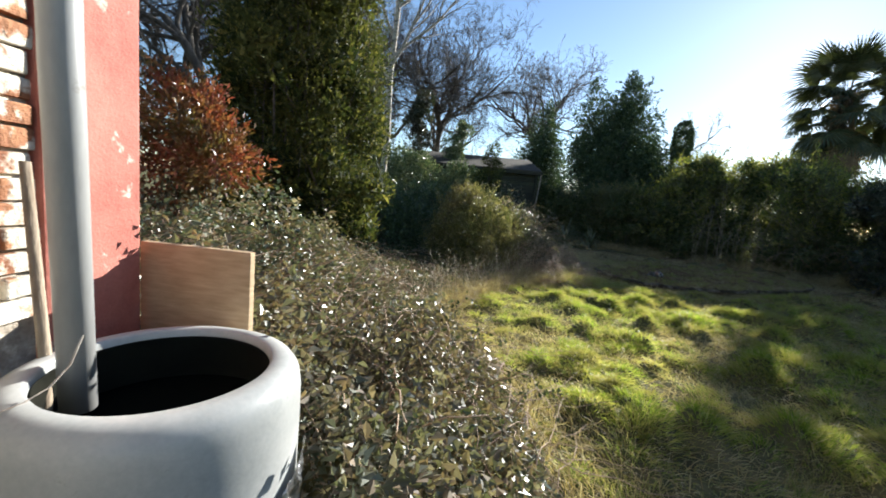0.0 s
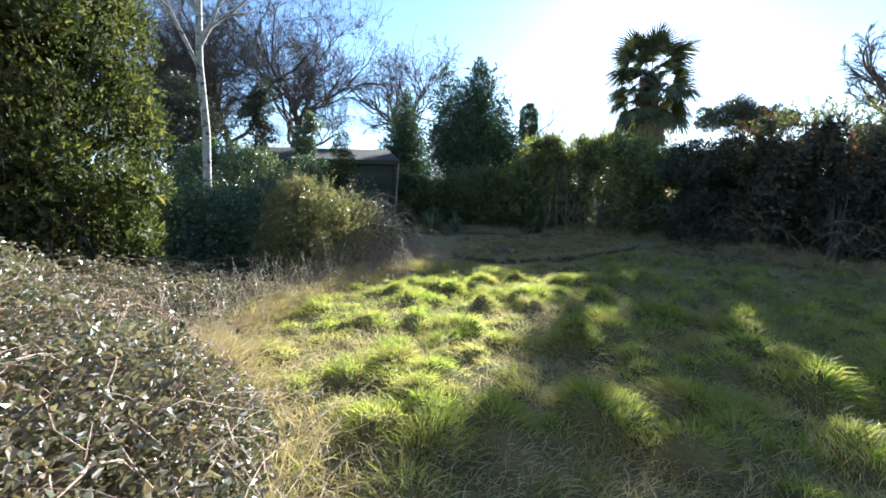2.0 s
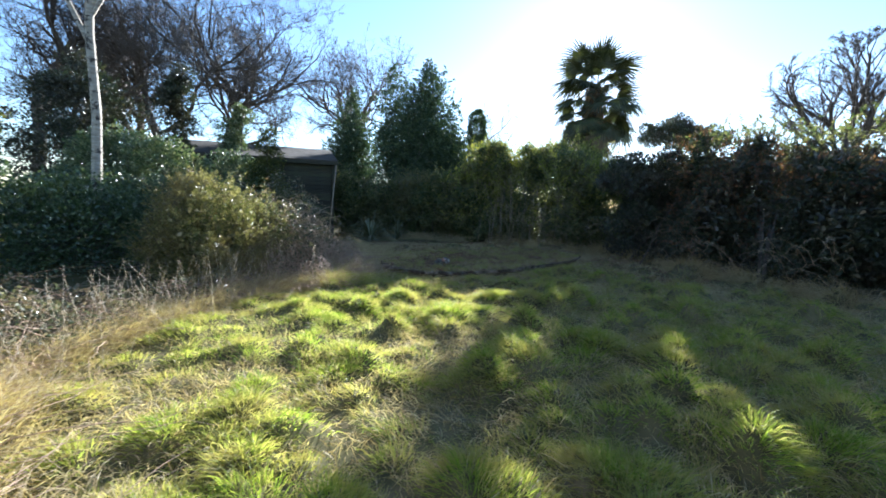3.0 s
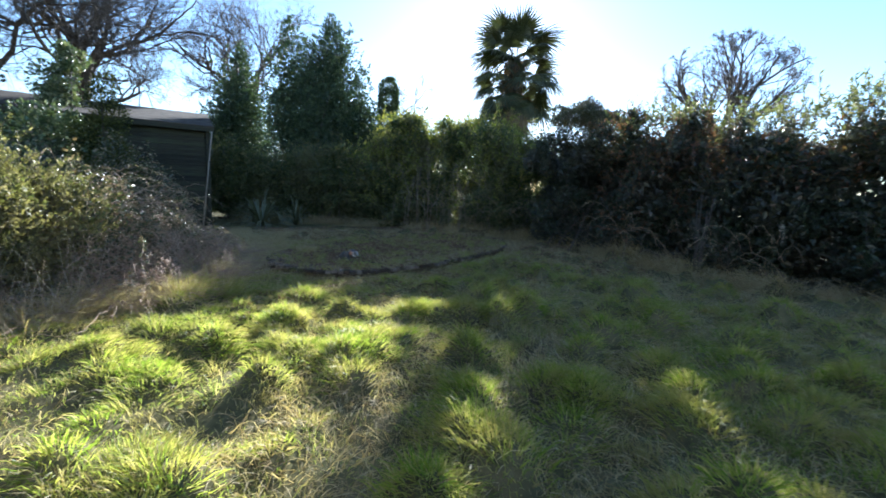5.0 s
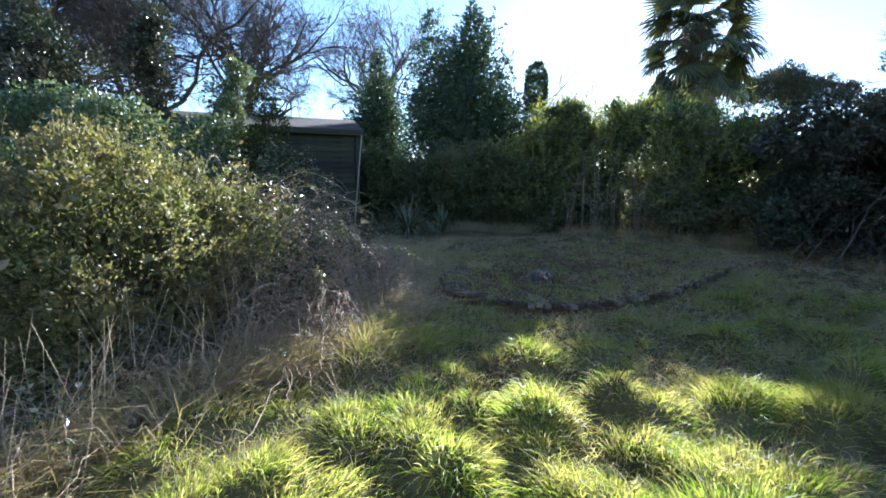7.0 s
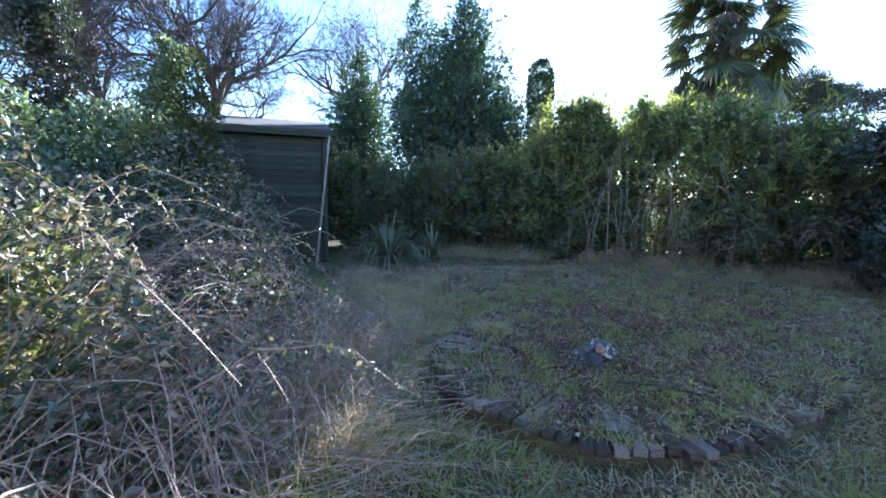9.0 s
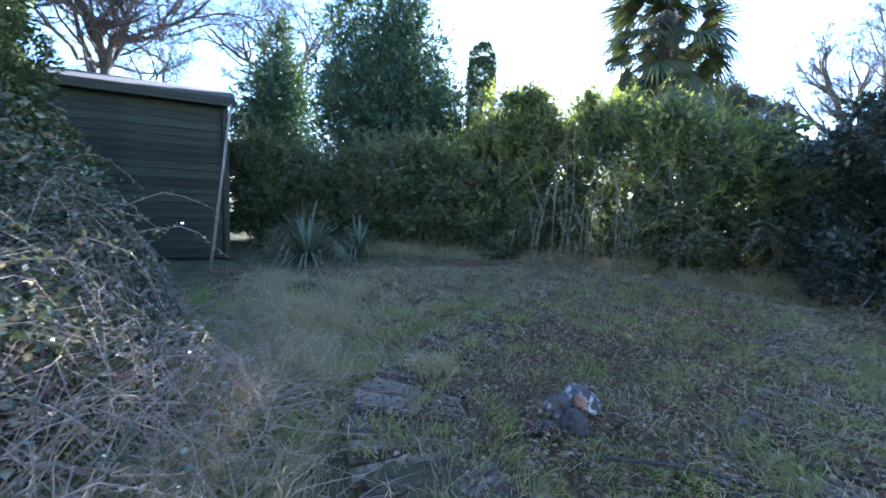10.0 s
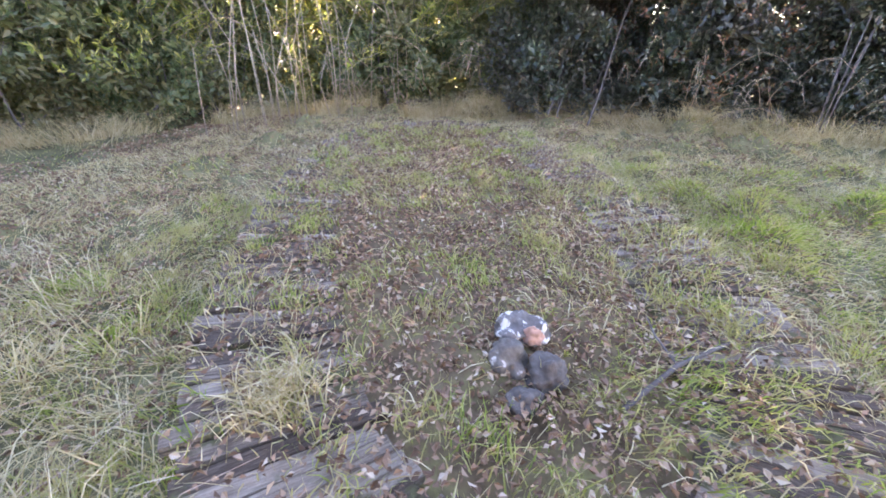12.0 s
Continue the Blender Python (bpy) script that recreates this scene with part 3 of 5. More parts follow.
def stand_z(x, y):
    """Height on which things lie: the boards of the ring or the soil."""
    d = inside_rim(x, y)
    return np.where((d > 0.02) & (d < BOARD - 0.05), np.maximum(ground_z(x, y), BOARD_TOP + 0.016 - 0.047 * d / BOARD), ground_z(x, y))


# meadow grass, short and thin between the tussocks
rng = np.random.default_rng(21)
x, y = scatter(330000, -1.2, 12.8, 0.4, 18.2, rng)
near = np.hypot(x - 3.4, y - 6) < 4.6 + 9.5 * rng.uniform(0, 1, len(x)) ** 1.5
tall = ground_z(x, y) - GROUND
dk = deck_radius(x, y)
grown = vnoise(np.stack([x * 3, y * 3, x * 0], 1), 8)
bald = vnoise(np.stack([x * 1.9, y * 1.9, x * 0 + 2], 1), 18)
keep = (x > edge_x(y) - 0.35 * rng.uniform(0, 1, len(x))) & near
keep &= np.where(dk > 1.0, rng.uniform(0, 1, len(x)) < 0.42 + 0.5 * bald + 3.0 * np.clip(tall, 0, 0.2), rng.uniform(0, 1, len(x)) < np.interp(inside_rim(x, y), [0.12, 0.4, 0.7], [0.2, 0.85, 1.0]) * (0.22 + 0.55 * (grown > 0.1)))
x, y, tall, dk = x[keep], y[keep], tall[keep], dk[keep]
length = (0.05 + 0.25 * np.clip(tall, 0, 0.25)) * rng.uniform(0.5, 1.5, len(x)) * np.interp(dk, [0.99, 1.0, 1.06, 1.4], [0.85, 0.35, 0.5, 1.0])
v, f = tuft_blades(x, y, length, rng.uniform(0.0045, 0.0085, len(x)), rng)
tagged(put("meadow_grass", mesh_of("meadow_grass", v, f, M_GRASS)), "rough green meadow grass of the shaded lawn", "grass", kind="stuff")

# mop-headed tussocks: long blades that fall outward from each crown
tus = np.array([q for q in TUSS if q[2] > 0.11 and edge_x(q[1]) + 0.1 < q[0] < 10.5 and 0.8 < q[1] < 14 and deck_radius(q[0], q[1]) > 1.1 and np.hypot(q[0] - 3, q[1] - 5.5) < 7.5])
per = np.clip(tus[:, 2] ** 2 * 7000 / np.clip(np.hypot(tus[:, 0] - 2.6, tus[:, 1] - 4.5) / 3.0, 1, 3), 40, 520).astype(int)
k = np.repeat(np.arange(len(tus)), per)
off = rng.normal(size=(len(k), 2)) * (tus[k, 2] * 0.5)[:, None]
lean = rng.normal(size=(len(tus), 2)) * 0.3
out = np.concatenate([off / tus[k, 2][:, None] * 0.75 + lean[k], np.zeros((len(k), 1))], 1)
length = (0.07 + 0.42 * np.clip(tus[k, 3], 0, 0.24)) * rng.uniform(0.5, 1.4, len(k))
v, f = tuft_blades(tus[k, 0] + off[:, 0], tus[k, 1] + off[:, 1], length, rng.uniform(0.004, 0.0075, len(k)), rng, 0.2, 1.0, out)
tagged(put("tussock_grass", mesh_of("tussock_grass", v, f, M_TUSSOCK)), "long bright green grass hanging over the tussocks", "grass", kind="stuff")

# small leaning tufts, each with its own length and width
m = 1100
cx, cy_ = scatter(m, 0.2, 9.0, 1.2, 13.6, rng)
ok = (cx > edge_x(cy_) + 0.1) & (deck_radius(cx, cy_) > 1.08)
cx, cy_ = cx[ok], cy_[ok]
size, wide_ = rng.uniform(0.07, 0.2, len(cx)), rng.uniform(0.03, 0.08, len(cx))
way = rng.normal(size=(len(cx), 2)) * 0.35
k = rng.integers(0, len(cx), 40000)
off = rng.normal(size=(len(k), 2)) * wide_[k][:, None]
out = np.concatenate([off / wide_[k][:, None] * 0.32 + way[k], np.zeros((len(k), 1))], 1)
v, f = tuft_blades(cx[k] + off[:, 0], cy_[k] + off[:, 1], size[k] * rng.uniform(0.6, 1.25, len(k)), rng.uniform(0.003, 0.006, len(k)), rng, 0.22, 0.8, out)
tagged(put("grass_tufts", mesh_of("grass_tufts", v, f, M_GRASS)), "small leaning tufts of fresh green grass", "grass", kind="stuff")

# straw-coloured dead grass, thick along the edge of the brambles
x, y = scatter(220000, -1.5, 12.0, 0.8, 16.0, rng)
e = x - edge_x(y)
patch = vnoise(np.stack([x * 0.8, y * 0.8, x * 0 + 3], 1), 31)
chance = np.where(e < -0.35, 0.0, 0.14 + 0.6 * np.exp(-(e / np.where(y < 5.2, 0.85, 0.5)) ** 2) + 0.4 * (patch > 0.12))
chance = chance + np.where((y > 8.0) & (e > 0), 0.6, np.interp(x - 0.55 * y, [-0.6, 1.0], [0.0, 0.75]))
chance = chance * np.clip(1.35 - 9.0 * np.clip(ground_z(x, y) - GROUND, 0, 0.2), 0.15, 1.35)
chance = np.where(deck_radius(x, y) < 1.0, 0.12 + 0.35 * (patch > 0.1), chance)
keep = rng.uniform(0, 1, len(x)) < chance
x, y, e = x[keep], y[keep], e[keep]
length = rng.uniform(0.07, 0.2, len(x)) * (1 + 1.5 * np.exp(-(e / 0.35) ** 2))
v, f = tuft_blades(x, y, length, rng.uniform(0.004, 0.007, len(x)), rng, 1.0, 1.0)
tagged(put("dry_grass", mesh_of("dry_grass", v, f, M_DRY)), "matted straw-coloured dead grass among the green", "grass", kind="stuff")

# tall dry grass at the foot of the bush and the brambles
n = 9000
y = rng.uniform(4.4, 11.0, n)
x = edge_x(y) - 0.08 + rng.normal(size=n) * 0.2
y = y + rng.normal(size=n) * 0.1
v, f = tuft_blades(x, y, rng.uniform(0.2, 0.55, n), rng.uniform(0.003, 0.006, n), rng, 0.45, 0.8)
tagged(put("tall_dry_grass", mesh_of("tall_dry_grass", v, f, M_DRY)), "tall bleached dry grass along the bramble edge", "grass", kind="stuff")

# fallen leaves on and round the timber ring
x, y = scatter(135000, 3.0, 12.0, 7.5, 16.8, rng)
litter = vnoise(np.stack([x * 1.4, y * 1.4, x * 0], 1), 44)
rim = inside_rim(x, y)
keep = rng.uniform(0, 1, len(x)) < np.where(rim > -0.05, np.interp(rim, [0.0, 0.15, 0.4, 0.75], [0.12, 0.32, 0.7, 0.95]), np.clip(0.4 + 0.5 * litter, 0.06, 0.8))
x, y = x[keep], y[keep]
p = np.stack([x, y, stand_z(x, y) + 0.008 + rng.uniform(0, 0.022, len(x))], 1)
v, f = leaf_arrays(p, rng.normal(size=p.shape) * [1, 1, 0.25], rng.uniform(0.018, 0.05, len(x)), 0.64, 0.35, rng)
tagged(put("fallen_leaves", mesh_of("fallen_leaves", v, f, M_DEADLEAF)), "curled brown fallen leaves lying on mossy soil", "leaves", kind="stuff")

# taller weeds between the thicket and the ring, and loose tufts inside it
n = 19000
c = np.concatenate([np.stack([rng.uniform(2.3, 4.3, 170), rng.uniform(8.6, 14.5, 170)], 1), np.stack([rng.uniform(4.0, 10.0, 330), rng.uniform(9.4, 13.6, 330)], 1)])
c = c[(np.arange(len(c)) >= 170) | (deck_radius(c[:, 0], c[:, 1]) > 1.06)]
first = len(c) - 330
k = rng.integers(0, len(c), n)
x, y = c[k, 0] + rng.normal(size=n) * 0.06, c[k, 1] + rng.normal(size=n) * 0.06
size = np.where(k < first, rng.uniform(0.16, 0.5, n) * np.interp(x, [2.9, 3.4], [1, 0.55]), rng.uniform(0.06, 0.17, n))
v, f = tuft_blades(x, y, size, rng.uniform(0.004, 0.008, n), rng, 0.4, 0.9)
tagged(put("weed_tufts", mesh_of("weed_tufts", v, f, M_GRASS)), "loose tufts of taller grass round the timber ring", "grass", kind="stuff")
# dead grass between the thicket and the ring, and along the foot of the hedges
n = 16000
y = rng.uniform(8.3, 14.5, n)
x = edge_x(y) + 0.15 + np.abs(rng.normal(size=n)) * 0.55
clump = vnoise(np.stack([x * 4, y * 4, x * 0], 1), 61)
ok = (clump > -0.1) & (deck_radius(x, y) > 1.03)
x, y = x[ok], y[ok]
foot = np.array(HEDGE_FOOT)
u = rng.uniform(0, len(foot) - 1.001, 22000)
i = u.astype(int)
h = foot[i] + (foot[i + 1] - foot[i]) * (u - i)[:, None] + rng.normal(size=(len(u), 2)) * 0.28
h = h[vnoise(np.stack([h[:, 0] * 2.2, h[:, 1] * 2.2, h[:, 0] * 0], 1), 62) > -0.25]
length = np.concatenate([rng.uniform(0.12, 0.5, len(x)), rng.uniform(0.15, 0.65, len(h))])
x, y = np.concatenate([x, h[:, 0]]), np.concatenate([y, h[:, 1]])
v, f = tuft_blades(x, y, length, rng.uniform(0.003, 0.007, len(x)), rng, 0.55, 0.9)
tagged(put("dead_grass", mesh_of("dead_grass", v, f, M_DRY)), "collapsed dead grass under the brambles and hedges", "grass", kind="stuff")
n = 420
x, y = 4.75 + rng.normal(size=n) * 0.09, 11.55 + rng.normal(size=n) * 0.09
v, f = tuft_blades(x, y, rng.uniform(0.1, 0.22, n), rng.uniform(0.005, 0.009, n), rng, 0.5, 0.9)
tagged(put("straw_tuft", mesh_of("straw_tuft", v, f, M_DRY)), "pale yellow grass tuft on the timber ring", "grass", kind="stuff")

# ---------------------------------------------------------------- house corner with water butt
WX, WY = -1.32, 1.66      # face and end of the garden wall of the house
house = thing("house", "old house end with flaking brick and red render", "house", WX - 2.5, WY - 3.0, GROUND, kind="structure")
house_wall = part("wall", box_bm(5.0, 5.6, 5.2, at=(-0.015, -0.2 - 0.0, 2.6)), M_MORTAR, house)
part("pier", box_bm(0.5, 0.4, 5.2, 0.012, at=(2.28, 2.8, 2.6)), M_RENDER, house, "red painted render with flaked patches")
bm = box_bm(5.6, 6.4, 0.16, 0.02, at=(0.1, 0.0, 5.3))
part("roof", bm, M_FELT, house)
brick_shapes = []
for k in range(3):
    bm = box_bm(0.05, 0.212 - 0.006 * k, 0.064, 0.007)
    for v in bm.verts:
        v.co += Vector((noise.noise(v.co * 30 + Vector((k, 0, 0))), noise.noise(v.co * 30 + Vector((0, k, 5))), noise.noise(v.co * 30 + Vector((9, 0, k))))) * 0.006
    me = bpy.data.meshes.new("brick")
    bm.to_mesh(me)
    bm.free()
    me.materials.append(M_BRICK)
    brick_shapes.append(me)
for r in range(16, 46):
    for c in range(-1, 8):
        by = 2.6 - 0.1125 - c * 0.225 - (0.1125 if r % 2 else 0)
        if by < 2.61:
            put("brick", brick_shapes[(r * 7 + c) % 3], house_wall, m=pose(2.484 + rg.uniform(-0.012, 0.006), by, 0.04 + r * 0.075, rg.uniform(-1.5, 1.5), rg.uniform(-2, 2), rg.uniform(-1.5, 1.5)))

BX, BY, RIM = -0.85, 1.19, 0.905
butt = thing("water_butt", "white plastic water butt with dark water inside, open top", "water butt", BX, BY, GROUND)
H = RIM - GROUND
prof = [(0.365, 0.0), (0.395, 0.03), (0.4, 0.25), (0.407, 0.27), (0.407, 0.31), (0.401, 0.33), (0.402, 0.62), (0.41, 0.645), (0.41, 0.685), (0.403, 0.71), (0.405, H - 0.2), (0.404, H - 0.09), (0.397, H - 0.045), (0.378, H - 0.016), (0.35, H - 0.004), (0.312, H), (0.304, H - 0.008), (0.302, H - 0.03)]
part("body", lathe_bm(prof, 72), M_BUTT, butt, smooth=True)
# the dark of the hollow is put into the lining's colour
part("lining", lathe_bm([(0.301, H - 0.028), (0.33, H - 0.06), (0.345, H - 0.3), (0.34, 0.05), (0.0, 0.04)], 48), M_INSIDE, butt, "inside wall with its deep shade coloured in near black", smooth=True)
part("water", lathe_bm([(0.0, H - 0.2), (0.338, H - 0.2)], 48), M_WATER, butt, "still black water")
a = math.radians(-128)
bm = lathe_bm([(0.0, 0.012), (0.034, 0.012), (0.038, 0.004), (0.038, -0.02)], 24)
part("bung", bm, M_INSIDE, butt, "dark screwed bung", m=Matrix.Translation((0.402 * math.cos(a), 0.402 * math.sin(a), H - 0.26)) @ Euler((0, radians(90), a)).to_matrix().to_4x4())
rf = np.random.default_rng(5)
bm = bmesh.new()
a0, nu, nv = math.radians(-14), 14, 16
gv = [[bm.verts.new(((0.42 + rf.uniform(0, 0.012)) * math.cos(a0 + 0.5 * i / nu), (0.42 + rf.uniform(0, 0.012)) * math.sin(a0 + 0.5 * i / nu), H - 0.36 - 0.5 * j / nv + 0.1 * i / nu)) for i in range(nu + 1)] for j in range(nv + 1)]
for j in range(nv):
    for i in range(nu):
        bm.faces.new((gv[j][i], gv[j][i + 1], gv[j + 1][i + 1], gv[j + 1][i]))
part("foil_patch", bm, M_FOIL, butt, "crinkled silver foil tape")

pipe = thing("downpipe", "grey plastic rainwater downpipe ending in the water butt", "downpipe", -1.018, 1.05, 0.0)
part("pipe", tube_bm([(-0.053, 0.08, 0.76), (-0.002, 0.003, 1.75), (0, 0, 1.85), (0, 0, 5.0)], 0.045, 28), M_PIPE, pipe, smooth=True)
part("socket", lathe_bm([(0.046, 4.3), (0.053, 4.31), (0.053, 4.42), (0.046, 4.43)], 28), M_PIPE, pipe, smooth=True)
part("bracket", box_bm(0.16, 0.04, 0.05, 0.006, at=(-0.14, 0, 3.4)), M_PIPE, pipe)
part("bracket", box_bm(0.16, 0.04, 0.05, 0.006, at=(-0.14, 0, 4.6)), M_PIPE, pipe)

board = thing("timber_board", "pale offcut timber board standing by the wall corner", "board", WX + 0.24, WY + 0.05, GROUND, rz=-4)
part("board", box_bm(0.5, 0.035, 1.40, 0.004, at=(0, 0, 0.70)), M_PLY, board)
stick = thing("stick", "weathered grey stick leaning on the flaking brick wall", "stick", -1.22, 1.12, GROUND)
part("stick", tube_bm([(0.08, -0.02, 0.0), (0.045, 0.0, 0.7), (0.02, 0.04, 1.1), (-0.03, 0.05, 1.7)], 0.021, 8, 0.014), M_STICK, stick, smooth=True)
wire = thing("wire", "thin rusty wire hanging over the rim of the butt", "wire", BX, BY, RIM)
pts = [(-0.11, -0.16, 0.13), (-0.118, -0.19, 0.06), (-0.125, -0.24, 0.02), (-0.136, -0.291, 0.006), (-0.151, -0.322, 0.001), (-0.163, -0.347, -0.008), (-0.173, -0.369, -0.04), (-0.176, -0.377, -0.1), (-0.176, -0.38, -0.3), (-0.17, -0.392, -0.6), (-0.155, -0.398, -1.118)]
part("strand", tube_bm(pts, 0.003, 6), M_WIRE, wire)

# ---------------------------------------------------------------- brambles
def bramble_bed(name, label, x0, x1, y0, y1, top, inside, n_leaf, n_cane, leaf, seed, leaf_mat_=M_BRAMBLE, cane_len=1.0):
    """A sprawling bramble bed: top(x, y) is its height above the ground, inside(x, y) its plan."""
    rng = np.random.default_rng(seed)
    t = thing(name, label, "brambles", (x0 + x1) / 2, (y0 + y1) / 2, GROUND)
    off = np.array([(x0 + x1) / 2, (y0 + y1) / 2, GROUND])
    x, y = scatter(n_leaf, x0, x1, y0, y1, rng)
    k = inside(x, y)
    x, y = x[k], y[k]
    h = top(x, y)
    q = np.stack([x * 2.2, y * 2.2, x * 0], 1)
    h = h * (1 + 0.26 * vnoise(q * 0.6, 1) + 0.2 * vnoise(q * 2.0, 2) + 0.1 * vnoise(q * 5.0, 3))
    z = h * (1 - 0.7 * rng.uniform(0, 1, len(x)) ** 1.5) + rng.normal(size=len(x)) * 0.03
    p = np.stack([x, y, np.maximum(z, 0.02) + GROUND], 1) - off
    d = rng.normal(size=p.shape) * [1, 1, 0.7] + [0, 0, 0.12]
    v, f = leaf_arrays(p, d, leaf * rng.uniform(0.5, 1.6, len(p)), 0.6, 0.35, rng)
    put("leaves", mesh_of("leaves", v, f, leaf_mat_), t)["kind"] = "stuff"
    x, y = scatter(n_cane, x0, x1, y0, y1, rng)
    k = inside(x, y)
    x, y = x[k], y[k]
    b = len(x)
    a = rng.uniform(0, 2 * np.pi, b)
    ln = cane_len * rng.uniform(0.5, 1.4, b)
    u = np.linspace(0, 1, 7)
    hx = x[:, None] + np.cos(a)[:, None] * ln[:, None] * u
    hy = y[:, None] + np.sin(a)[:, None] * ln[:, None] * u
    arch = top(x, y)[:, None] * (0.15 + 0.75 * u) * rng.uniform(0.8, 1.1, b)[:, None] + (ln * rng.uniform(0.1, 0.35, b))[:, None] * np.sin(np.pi * u)
    arch = np.minimum(arch, np.maximum(top(hx.ravel(), hy.ravel()).reshape(hx.shape), 0.05) + 0.12)
    clear = (np.hypot(hx - BX, hy - BY).min(1) > 0.5) & ~((hx < -0.75) & (hy < 1.75)).any(1)
    hx, hy, arch, b = hx[clear], hy[clear], arch[clear], int(clear.sum())
    lines = np.stack([hx, hy, arch + GROUND], -1) + rng.normal(size=(b, 7, 3)) * 0.02 - off
    v, f = tube_arrays(lines, rng.uniform(0.003, 0.0055, b), np.full(b, 0.0015), 4)
    put("cane_mass", mesh_of("cane_mass", v, f, M_CANE, True), t)["kind"] = "stuff"
    return t


def bank_top(x, y):
    """Rises towards the wall and the red shrub."""
    return np.interp(edge_x(y) - x, [-0.1, 0.0, 0.25, 0.7, 1.6, 2.6, 5], [0.05, 0.14, 0.42, 0.74, 1.22, 1.42, 1.5]) * np.interp(y, [0.6, 1.4, 5.0, 6.6], [0.9, 1.0, 0.95, 0.6])


def bank_in(x, y):
    butt_free = (np.hypot(x - BX, y - BY) > 0.46) & ~((x < -0.3) & (y < 1.5))
    return (x < edge_x(y)) & butt_free & ~((x < -0.75) & (y < 1.75)) & ((x > -0.6) | (y > 1.2)) & ((x < 0.1) | (y > 1.1))


bank_ob = bramble_bed("bramble_bank", "dense bramble bank, small grey-green and bronze leaves", -4.2, 0.9, 0.85, 7.0, bank_top, bank_in, 120000, 1500, 0.045, 41)


def thicket_top(x, y):
    c = np.array([(1.25, 10.7), (2.1, 11.6), (1.9, 13.0), (0.6, 12.0), (1.95, 9.75), (1.6, 10.2)])
    h = np.array([1.6, 1.2, 1.75, 1.75, 0.85, 1.35])
    r = np.array([1.05, 0.95, 1.1, 1.3, 0.62, 0.8])
    q = np.stack([hh * np.clip(1 - (np.hypot(x - a, y - b) / rr) ** 2, 0, 1) ** 0.7 for (a, b), hh, rr in zip(c, h, r)])
    return q.max(0) * (1 + 0.25 * vnoise(np.stack([x * 1.5, y * 1.5, x * 0], 1), 77)) + 0.04


thicket_ob = bramble_bed("bramble_thicket", "tangled bramble thicket with bare arching canes", -0.6, 3.3, 9.0, 14.0, thicket_top, lambda x, y: thicket_top(x, y) > 0.12, 40000, 1300, 0.05, 42, M_DARKBRAMBLE, cane_len=1.5)


def dead_top(x, y):
    """A low mound of dead canes at the front of the thicket."""
    c = [(1.7, 9.9, 0.95, 1.0), (2.4, 10.5, 0.75, 0.9), (2.7, 11.4, 0.7, 0.8), (1.9, 9.2, 0.6, 0.7)]
    return np.stack([h * np.clip(1 - ((x - a) ** 2 + (y - b) ** 2) / r ** 2, 0, 1) ** 0.6 for a, b, h, r in c]).max(0) + 0.03


bramble_bed("dead_brambles", "collapsed mound of pale dead bramble canes", 0.8, 3.6, 8.4, 12.3, dead_top, lambda x, y: dead_top(x, y) > 0.1, 3500, 1500, 0.035, 44, cane_len=0.9)


def fringe_top(x, y):
    return 0.05 + 0.4 * np.clip(1 - np.abs(edge_x(y) - 0.35 - x) / 0.6, 0, 1)


fringe_ob = bramble_bed("bramble_fringe", "low dead bramble canes and withered leaves beside the lawn", -1.6, 2.6, 5.2, 10.2, fringe_top, lambda x, y: (np.abs(edge_x(y) - 0.35 - x) < 0.6), 10000, 420, 0.04, 43, cane_len=0.9)



def arching_canes(parent, spots, seed, ln0, ln1, leaf, toward=None):
    """Single long canes that arch out of a bed, each with its leaves."""
    r = np.random.default_rng(seed)
    o = np.array(parent.matrix_basis.translation)
    for x, y, z in spots:
        a = r.uniform(0, 2 * math.pi) if toward is None else toward + r.normal() * 0.7
        ln, rise = r.uniform(ln0, ln1), r.uniform(0.35, 0.75)
        u = np.linspace(0, 1, 9)
        px = x + math.cos(a) * ln * 0.75 * u
        py = y + math.sin(a) * ln * 0.75 * u
        pz = z + ln * rise * (1.9 * u - 1.75 * u ** 2)
        if np.hypot(px - BX, py - BY).min() < 0.6 or ((px < -0.7) & (py < 1.8)).any():
            continue
        line = np.stack([px, py, pz], 1) + r.normal(size=(9, 3)) * 0.012 - o
        v, f = tube_arrays(line[None], np.array([0.0055]), np.array([0.0018]), 5)
        cane = put("cane", mesh_of("cane", v, f, M_CANE, True), parent)
        n = int(ln * 34)
        t = r.uniform(0.15, 1.0, n) * 7.99
        i = t.astype(int)
        p = line[i] + (line[i + 1] - line[i]) * (t - i)[:, None] + r.normal(size=(n, 3)) * 0.015
        v, f = leaf_arrays(p, r.normal(size=(n, 3)) + [0, 0, 0.2], leaf * r.uniform(0.6, 1.3, n), 0.6, 0.2, r)
        put("leaf_spray", mesh_of("leaf_spray", v, f, M_DARKBRAMBLE), cane)["kind"] = "stuff"


rs = np.random.default_rng(48)
spots = []
for k in range(110):
    x, y = rs.uniform(0.7, 2.6), rs.uniform(9.2, 13.4)
    h = float(thicket_top(np.array([x]), np.array([y]))[0])
    if h > 0.3:
        spots.append((x, y, GROUND + h * 0.75))
arching_canes(thicket_ob, spots, 49, 0.8, 1.6, 0.033, -0.6)
spots = []
for k in range(70):
    y = rs.uniform(1.6, 6.4)
    x = float(edge_x(y)) - rs.uniform(0.2, 1.4)
    spots.append((x, y, GROUND + float(bank_top(np.array([x]), np.array([y]))[0]) * 0.75))
arching_canes(bank_ob, spots, 50, 0.5, 1.1, 0.042)
spots = []
for k in range(26):
    y = rs.uniform(6.3, 9.4)
    spots.append((float(edge_x(y)) - rs.uniform(0.3, 0.8), y, GROUND + 0.05))
